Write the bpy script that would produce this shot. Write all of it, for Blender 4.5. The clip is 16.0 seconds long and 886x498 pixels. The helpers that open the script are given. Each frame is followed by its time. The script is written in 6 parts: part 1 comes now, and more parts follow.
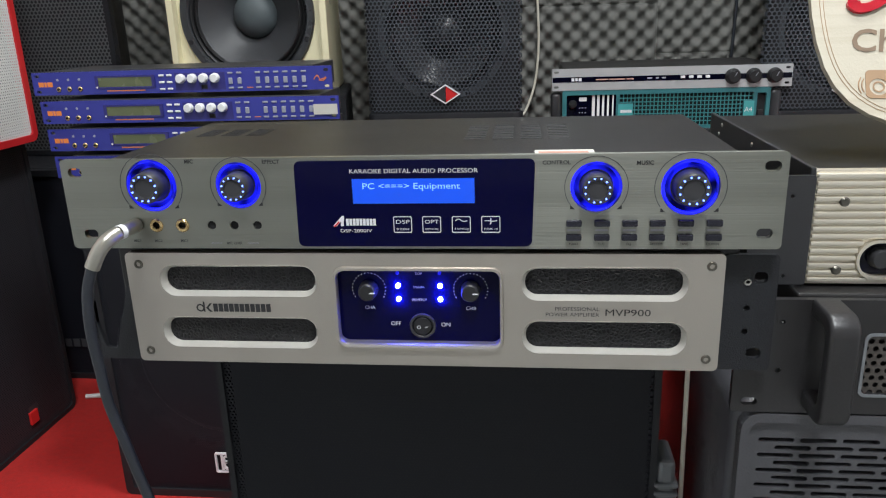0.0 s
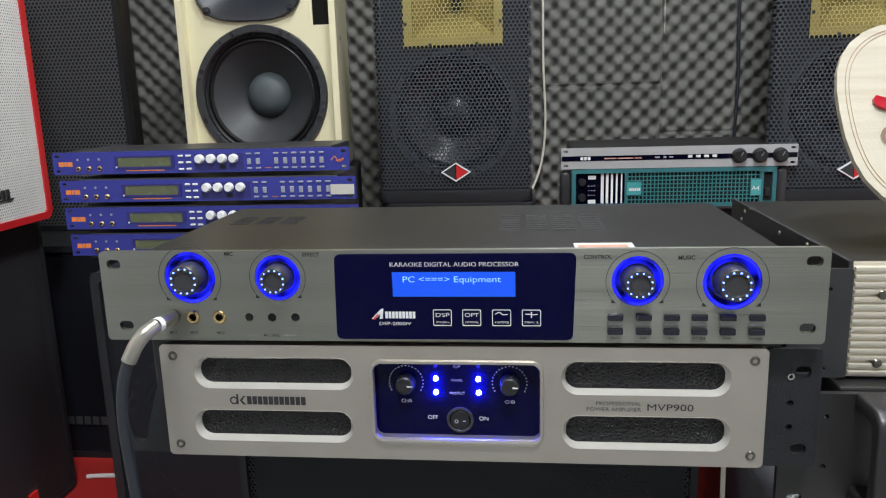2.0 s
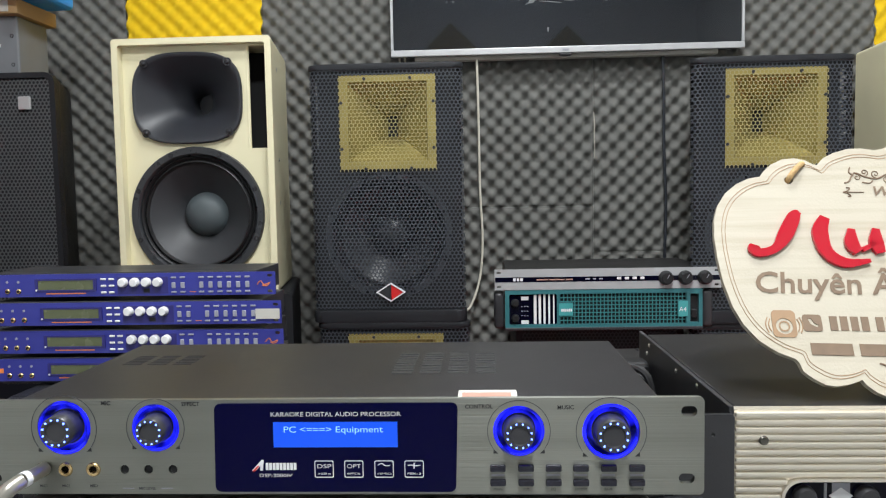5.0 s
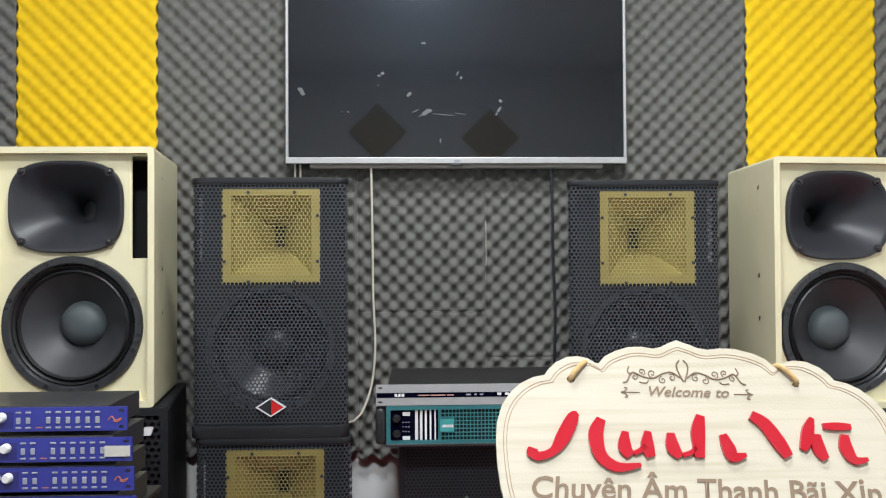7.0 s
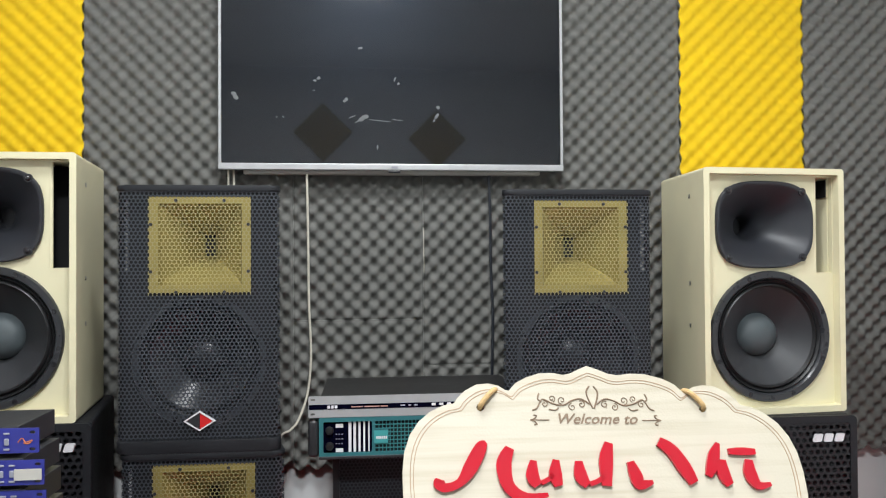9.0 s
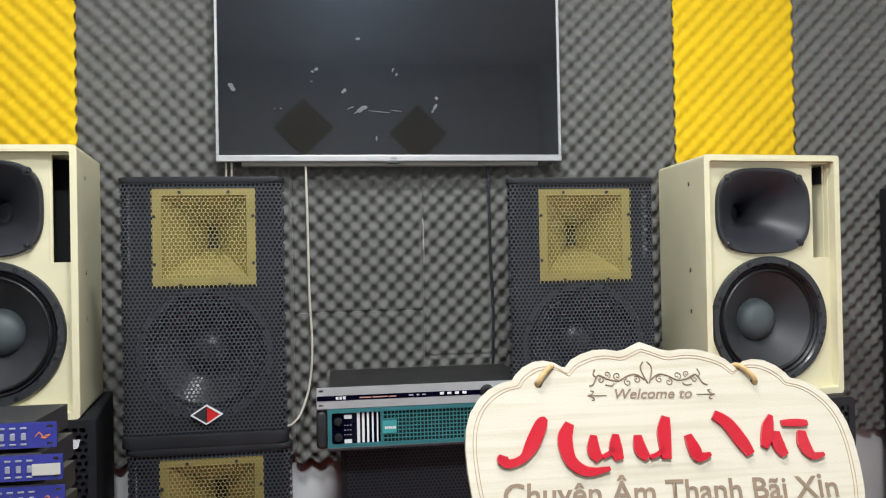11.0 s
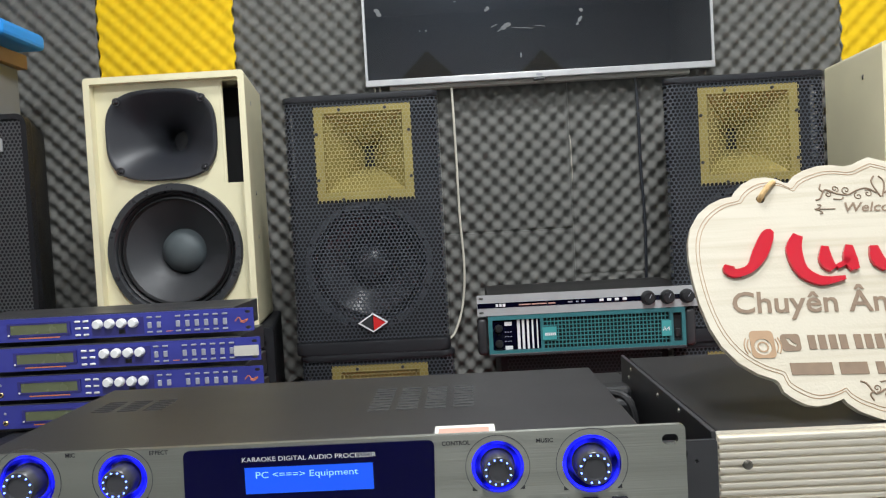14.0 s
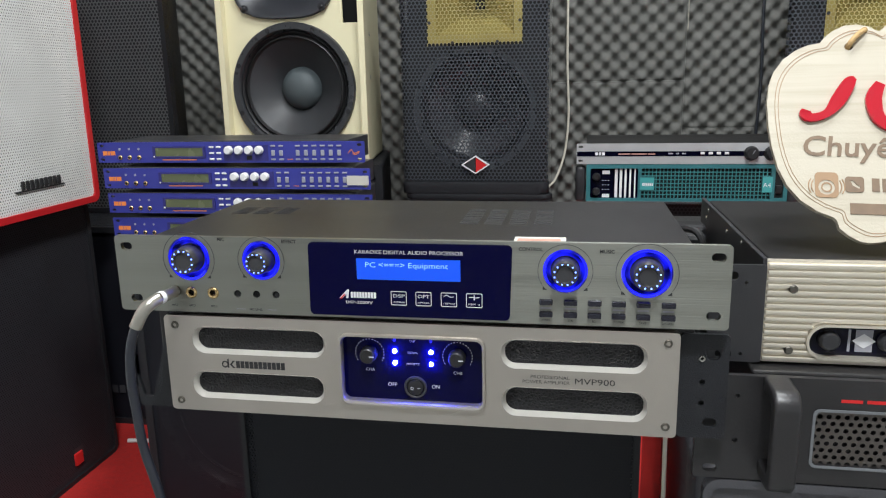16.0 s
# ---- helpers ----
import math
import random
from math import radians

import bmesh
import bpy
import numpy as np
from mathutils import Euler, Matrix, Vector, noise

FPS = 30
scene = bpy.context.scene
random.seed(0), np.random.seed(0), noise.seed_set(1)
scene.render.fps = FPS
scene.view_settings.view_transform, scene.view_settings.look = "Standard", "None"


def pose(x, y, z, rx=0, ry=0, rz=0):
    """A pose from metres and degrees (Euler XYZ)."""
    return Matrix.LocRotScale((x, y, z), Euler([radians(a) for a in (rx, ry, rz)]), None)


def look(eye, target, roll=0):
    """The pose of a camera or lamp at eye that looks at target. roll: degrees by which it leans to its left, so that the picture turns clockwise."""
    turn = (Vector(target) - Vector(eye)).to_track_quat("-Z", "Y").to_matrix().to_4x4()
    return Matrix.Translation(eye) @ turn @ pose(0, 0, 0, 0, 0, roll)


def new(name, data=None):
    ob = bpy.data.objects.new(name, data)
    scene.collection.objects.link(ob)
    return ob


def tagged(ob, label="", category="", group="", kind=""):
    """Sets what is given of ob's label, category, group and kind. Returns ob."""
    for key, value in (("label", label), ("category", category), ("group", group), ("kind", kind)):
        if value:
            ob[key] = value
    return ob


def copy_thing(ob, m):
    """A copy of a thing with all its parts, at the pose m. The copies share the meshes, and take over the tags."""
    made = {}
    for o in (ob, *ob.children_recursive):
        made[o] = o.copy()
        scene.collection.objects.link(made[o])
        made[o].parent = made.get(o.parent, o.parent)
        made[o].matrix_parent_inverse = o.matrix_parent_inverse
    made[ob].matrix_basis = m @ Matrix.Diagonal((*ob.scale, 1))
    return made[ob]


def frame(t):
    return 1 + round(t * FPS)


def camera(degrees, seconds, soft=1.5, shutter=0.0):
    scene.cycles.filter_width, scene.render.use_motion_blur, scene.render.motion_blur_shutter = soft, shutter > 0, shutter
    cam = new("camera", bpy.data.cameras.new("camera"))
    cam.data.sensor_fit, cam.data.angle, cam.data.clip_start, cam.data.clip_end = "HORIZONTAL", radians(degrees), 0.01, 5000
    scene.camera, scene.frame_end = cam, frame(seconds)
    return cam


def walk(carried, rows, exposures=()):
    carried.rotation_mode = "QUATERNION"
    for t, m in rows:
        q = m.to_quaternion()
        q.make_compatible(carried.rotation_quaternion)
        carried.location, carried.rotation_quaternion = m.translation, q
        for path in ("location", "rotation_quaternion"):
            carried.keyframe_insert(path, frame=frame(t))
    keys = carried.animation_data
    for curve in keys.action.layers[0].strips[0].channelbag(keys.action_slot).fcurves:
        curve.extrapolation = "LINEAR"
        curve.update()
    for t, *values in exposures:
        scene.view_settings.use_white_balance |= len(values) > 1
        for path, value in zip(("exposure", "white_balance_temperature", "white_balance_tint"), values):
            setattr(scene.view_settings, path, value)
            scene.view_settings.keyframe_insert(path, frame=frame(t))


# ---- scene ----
cam = camera(61.0, 16.0, soft=1.2)
PATH = [
    (0, (0.05, 0.012, 0.795), (-0.172, 1.909, 0.201), -1.9),
    (0.5, (0.027, 0.009, 0.799), (-0.202, 1.904, 0.204), -1.9),
    (1, (0.019, 0.015, 0.801), (-0.214, 1.918, 0.232), -1.9),
    (1.5, (0.018, 0.014, 0.806), (-0.209, 1.936, 0.301), -1.8),
    (2, (0.022, 0.014, 0.811), (-0.193, 1.959, 0.394), -1.7),
    (2.5, (0.033, 0.015, 0.816), (-0.163, 1.979, 0.488), -1.6),
    (3, (0.047, 0.013, 0.821), (-0.124, 1.991, 0.583), -1.5),
    (3.2, (0.055, 0.012, 0.826), (-0.108, 1.994, 0.613), -1.5),
    (5.3, (0.078, 0.018, 0.842), (-0.006, 2.012, 0.715), -0.9),
    (5.5, (0.087, 0.019, 0.855), (0.013, 2.014, 0.737), -0.8),
    (6, (0.117, 0.014, 0.898), (0.078, 2.012, 0.82), -0.6),
    (6.5, (0.161, 0.008, 0.938), (0.176, 2.008, 0.922), -0.4),
    (7, (0.192, 0.01, 0.945), (0.261, 2.009, 0.978), -0.3),
    (7.5, (0.223, 0.029, 0.953), (0.342, 2.025, 1.017), -0.2),
    (8, (0.241, 0.034, 0.959), (0.397, 2.027, 1.021), -0.3),
    (8.5, (0.237, 0.02, 0.969), (0.416, 2.012, 1.007), -0.3),
    (11, (0.161, 0.028, 0.954), (0.427, 2.01, 0.972), -1.1),
    (11.5, (0.138, 0.025, 0.952), (0.386, 2.009, 0.965), -1.9),
    (12, (0.113, 0.029, 0.945), (0.325, 2.018, 0.944), -2.8),
    (12.5, (0.09, 0.04, 0.929), (0.252, 2.033, 0.916), -3.5),
    (13, (0.075, 0.045, 0.899), (0.18, 2.042, 0.877), -3.8),
    (13.5, (0.073, 0.032, 0.871), (0.106, 2.032, 0.834), -3.7),
    (14, (0.08, 0.025, 0.841), (0.025, 2.023, 0.771), -3.1),
    (14.5, (0.078, 0.004, 0.809), (-0.067, 1.994, 0.668), -2.3),
    (15, (0.089, -0.022, 0.808), (-0.144, 1.949, 0.565), -1.8),
    (15.5, (0.097, -0.051, 0.822), (-0.204, 1.894, 0.467), -1.5),
    (16, (0.1, -0.053, 0.828), (-0.243, 1.866, 0.383), -1.2),
]
EXPOSURES = [(0, -0.16), (1.5, -0.12), (3.2, -0.10), (5.5, 0.0), (8.5, 0.05), (11, 0.05), (13.5, 0.0), (14.5, -0.05), (15, -0.18), (15.5, -0.1), (16, -0.06)]
walk(cam, [(t, look(eye, target, roll)) for t, eye, target, roll in PATH], EXPOSURES)

# ---- world and lamps ----
world = bpy.data.worlds.new("world")
scene.world = world
world.use_nodes = True
world.node_tree.nodes["Background"].inputs[0].default_value = (0.75, 0.8, 0.9, 1)
world.node_tree.nodes["Background"].inputs[1].default_value = 0.05
WX0, WX1, WY0, WY1, WZ = -1.36, 1.95, -2.6, 2.10, 2.65
for lx, ly, power in ((0.2, -0.45, 62), (0.3, 0.75, 34)):
    lamp = bpy.data.lights.new("ceiling_lamp", "AREA")
    lamp.shape, lamp.size, lamp.size_y, lamp.energy, lamp.color = "RECTANGLE", 0.34, 0.34, power, (0.93, 0.97, 1.0)
    new("ceiling_lamp", lamp).matrix_world = pose(lx, ly, WZ - 0.05)


# ---- materials ----
def mat(name, color, rough=0.5, metal=0.0, vary=0.12, scale=30.0, bump=0.0, bscale=400.0, emit=0.0, ecol=None, stretch=(1, 1, 1), coat=0.0, pieces=False):
    m = bpy.data.materials.new(name)
    m.use_nodes = True
    n, l = m.node_tree.nodes, m.node_tree.links
    b = n["Principled BSDF"]
    b.inputs["Roughness"].default_value, b.inputs["Metallic"].default_value = rough, metal
    b.inputs["Coat Weight"].default_value = coat
    b.inputs["Base Color"].default_value = (*color, 1)
    if vary or bump:
        tc, mp = n.new("ShaderNodeTexCoord"), n.new("ShaderNodeMapping")
        mp.inputs["Scale"].default_value = stretch
        l.new(tc.outputs["Object"], mp.inputs["Vector"])
        t1, t2 = n.new("ShaderNodeTexNoise"), n.new("ShaderNodeTexNoise")
        t1.inputs["Scale"].default_value, t1.inputs["Detail"].default_value = scale, 6
        t2.inputs["Scale"].default_value, t2.inputs["Detail"].default_value = bscale, 3
        l.new(mp.outputs[0], t1.inputs["Vector"])
        l.new(mp.outputs[0], t2.inputs["Vector"])
        r = n.new("ShaderNodeMapRange")
        r.inputs["To Min"].default_value, r.inputs["To Max"].default_value = 1 - vary * 1.6, 1 + vary * 1.6
        l.new(t1.outputs["Fac"], r.inputs["Value"])
        mul = n.new("ShaderNodeVectorMath")
        mul.operation = "SCALE"
        mul.inputs[0].default_value = color
        l.new(r.outputs[0], mul.inputs["Scale"])
        l.new(mul.outputs[0], b.inputs["Base Color"])
        rr = n.new("ShaderNodeMapRange")
        rr.inputs["To Min"].default_value, rr.inputs["To Max"].default_value = max(0.02, rough - 0.12), min(1, rough + 0.12)
        l.new(t1.outputs["Fac"], rr.inputs["Value"])
        l.new(rr.outputs[0], b.inputs["Roughness"])
        if bump:
            bp = n.new("ShaderNodeBump")
            bp.inputs["Strength"].default_value, bp.inputs["Distance"].default_value = bump, 0.001
            l.new(t2.outputs["Fac"], bp.inputs["Height"])
            l.new(bp.outputs[0], b.inputs["Normal"])
    if emit:
        b.inputs["Emission Color"].default_value = (*(ecol or color), 1)
        b.inputs["Emission Strength"].default_value = emit
    return m


def grille_mat(name, color, pitch, hole, rough=0.45, metal=0.0, axes="xz", vary=0.1):
    """Punched sheet metal: staggered round holes cut right through."""
    m = mat(name, color, rough, metal, vary, 12.0)
    n, l = m.node_tree.nodes, m.node_tree.links
    tc, sx = n.new("ShaderNodeTexCoord"), n.new("ShaderNodeSeparateXYZ")
    l.new(tc.outputs["Object"], sx.inputs[0])
    u, v = sx.outputs[axes[0].upper()], sx.outputs[axes[1].upper()]
    dist = []
    for off in (0.0, 0.5):
        legs = []
        for src, step in ((u, pitch), (v, pitch * 1.732)):
            a, f, s, q = (n.new("ShaderNodeMath") for _ in range(4))
            a.operation, f.operation, s.operation, q.operation = "MULTIPLY_ADD", "FRACT", "SUBTRACT", "MULTIPLY"
            a.inputs[1].default_value, a.inputs[2].default_value = 1 / step, off + 50
            s.inputs[1].default_value, q.inputs[1].default_value = 0.5, step / pitch
            l.new(src, a.inputs[0]), l.new(a.outputs[0], f.inputs[0]), l.new(f.outputs[0], s.inputs[0]), l.new(s.outputs[0], q.inputs[0])
            legs.append(q.outputs[0])
        c, ln = n.new("ShaderNodeCombineXYZ"), n.new("ShaderNodeVectorMath")
        ln.operation = "LENGTH"
        l.new(legs[0], c.inputs[0]), l.new(legs[1], c.inputs[1]), l.new(c.outputs[0], ln.inputs[0])
        dist.append(ln.outputs["Value"])
    mn, lt = n.new("ShaderNodeMath"), n.new("ShaderNodeMath")
    mn.operation, lt.operation, lt.inputs[1].default_value = "MINIMUM", "GREATER_THAN", hole
    l.new(dist[0], mn.inputs[0]), l.new(dist[1], mn.inputs[1]), l.new(mn.outputs[0], lt.inputs[0])
    l.new(lt.outputs[0], n["Principled BSDF"].inputs["Alpha"])
    return m


def wood_mat(name, color, dark, scale):
    m = mat(name, color, 0.55, 0, 0.04, 60, 0.15, 500)
    n, l = m.node_tree.nodes, m.node_tree.links
    tc, mp, w, cr = n.new("ShaderNodeTexCoord"), n.new("ShaderNodeMapping"), n.new("ShaderNodeTexNoise"), n.new("ShaderNodeValToRGB")
    mp.inputs["Scale"].default_value = (5, 60, 150)
    w.inputs["Scale"].default_value, w.inputs["Detail"].default_value = scale, 5
    cr.color_ramp.elements[0].position, cr.color_ramp.elements[0].color = 0.30, (*dark, 1)
    cr.color_ramp.elements[1].position, cr.color_ramp.elements[1].color = 0.55, (*color, 1)
    l.new(tc.outputs["Object"], mp.inputs[0]), l.new(mp.outputs[0], w.inputs["Vector"]), l.new(w.outputs["Fac"], cr.inputs[0])
    l.new(cr.outputs[0], n["Principled BSDF"].inputs["Base Color"])
    return m


def sponge_mat():
    """Open-cell filter foam: thin lighter strands round dark cells, glint and shade by colour."""
    m = mat("black_filter_sponge", (0.01, 0.01, 0.011), 0.3, 0, 0.0)
    n, l = m.node_tree.nodes, m.node_tree.links
    tc, vo, cr, bp = n.new("ShaderNodeTexCoord"), n.new("ShaderNodeTexVoronoi"), n.new("ShaderNodeValToRGB"), n.new("ShaderNodeBump")
    vo.feature, vo.inputs["Scale"].default_value = "DISTANCE_TO_EDGE", 380
    # strand glints and the shade in the cells are painted by this ramp
    cr.color_ramp.elements[0].position, cr.color_ramp.elements[0].color = 0.03, (0.018, 0.018, 0.021, 1)
    cr.color_ramp.elements[1].position, cr.color_ramp.elements[1].color = 0.16, (0.004, 0.004, 0.005, 1)
    bp.inputs["Strength"].default_value, bp.inputs["Distance"].default_value, bp.invert = 0.9, 0.002, True
    l.new(tc.outputs["Object"], vo.inputs["Vector"]), l.new(vo.outputs["Distance"], cr.inputs[0]), l.new(cr.outputs[0], n["Principled BSDF"].inputs["Base Color"])
    l.new(vo.outputs["Distance"], bp.inputs["Height"]), l.new(bp.outputs[0], n["Principled BSDF"].inputs["Normal"])
    return m


def brushed_mat():
    """Aluminium brushed along x: fine streaks, and highlights drawn out upright."""
    m = mat("brushed_aluminium", (0.28, 0.284, 0.252), 0.36, 0.95, 0.10, 22, 0.22, 300, stretch=(0.025, 1, 3))
    n, l = m.node_tree.nodes, m.node_tree.links
    b, c = n["Principled BSDF"], n.new("ShaderNodeCombineXYZ")
    c.inputs[2].default_value = 1.0
    b.inputs["Anisotropic"].default_value = 0.75
    l.new(c.outputs[0], b.inputs["Tangent"])
    return m


def uneven_glow(name, scale, low, high):
    """Translucent light collar, lit unevenly by the few diodes behind it."""
    m = mat(name, (0.006, 0.008, 0.12), 0.15, 0, 0.0, emit=0.5, ecol=(0.008, 0.010, 1.0))
    n, l = m.node_tree.nodes, m.node_tree.links
    tc, no, r = n.new("ShaderNodeTexCoord"), n.new("ShaderNodeTexNoise"), n.new("ShaderNodeMapRange")
    no.inputs["Scale"].default_value, no.inputs["Detail"].default_value = scale, 1
    r.inputs["From Min"].default_value, r.inputs["From Max"].default_value = 0.38, 0.68
    r.inputs["To Min"].default_value, r.inputs["To Max"].default_value = low, high
    l.new(tc.outputs["Object"], no.inputs["Vector"]), l.new(no.outputs["Fac"], r.inputs["Value"]), l.new(r.outputs[0], n["Principled BSDF"].inputs["Emission Strength"])
    return m


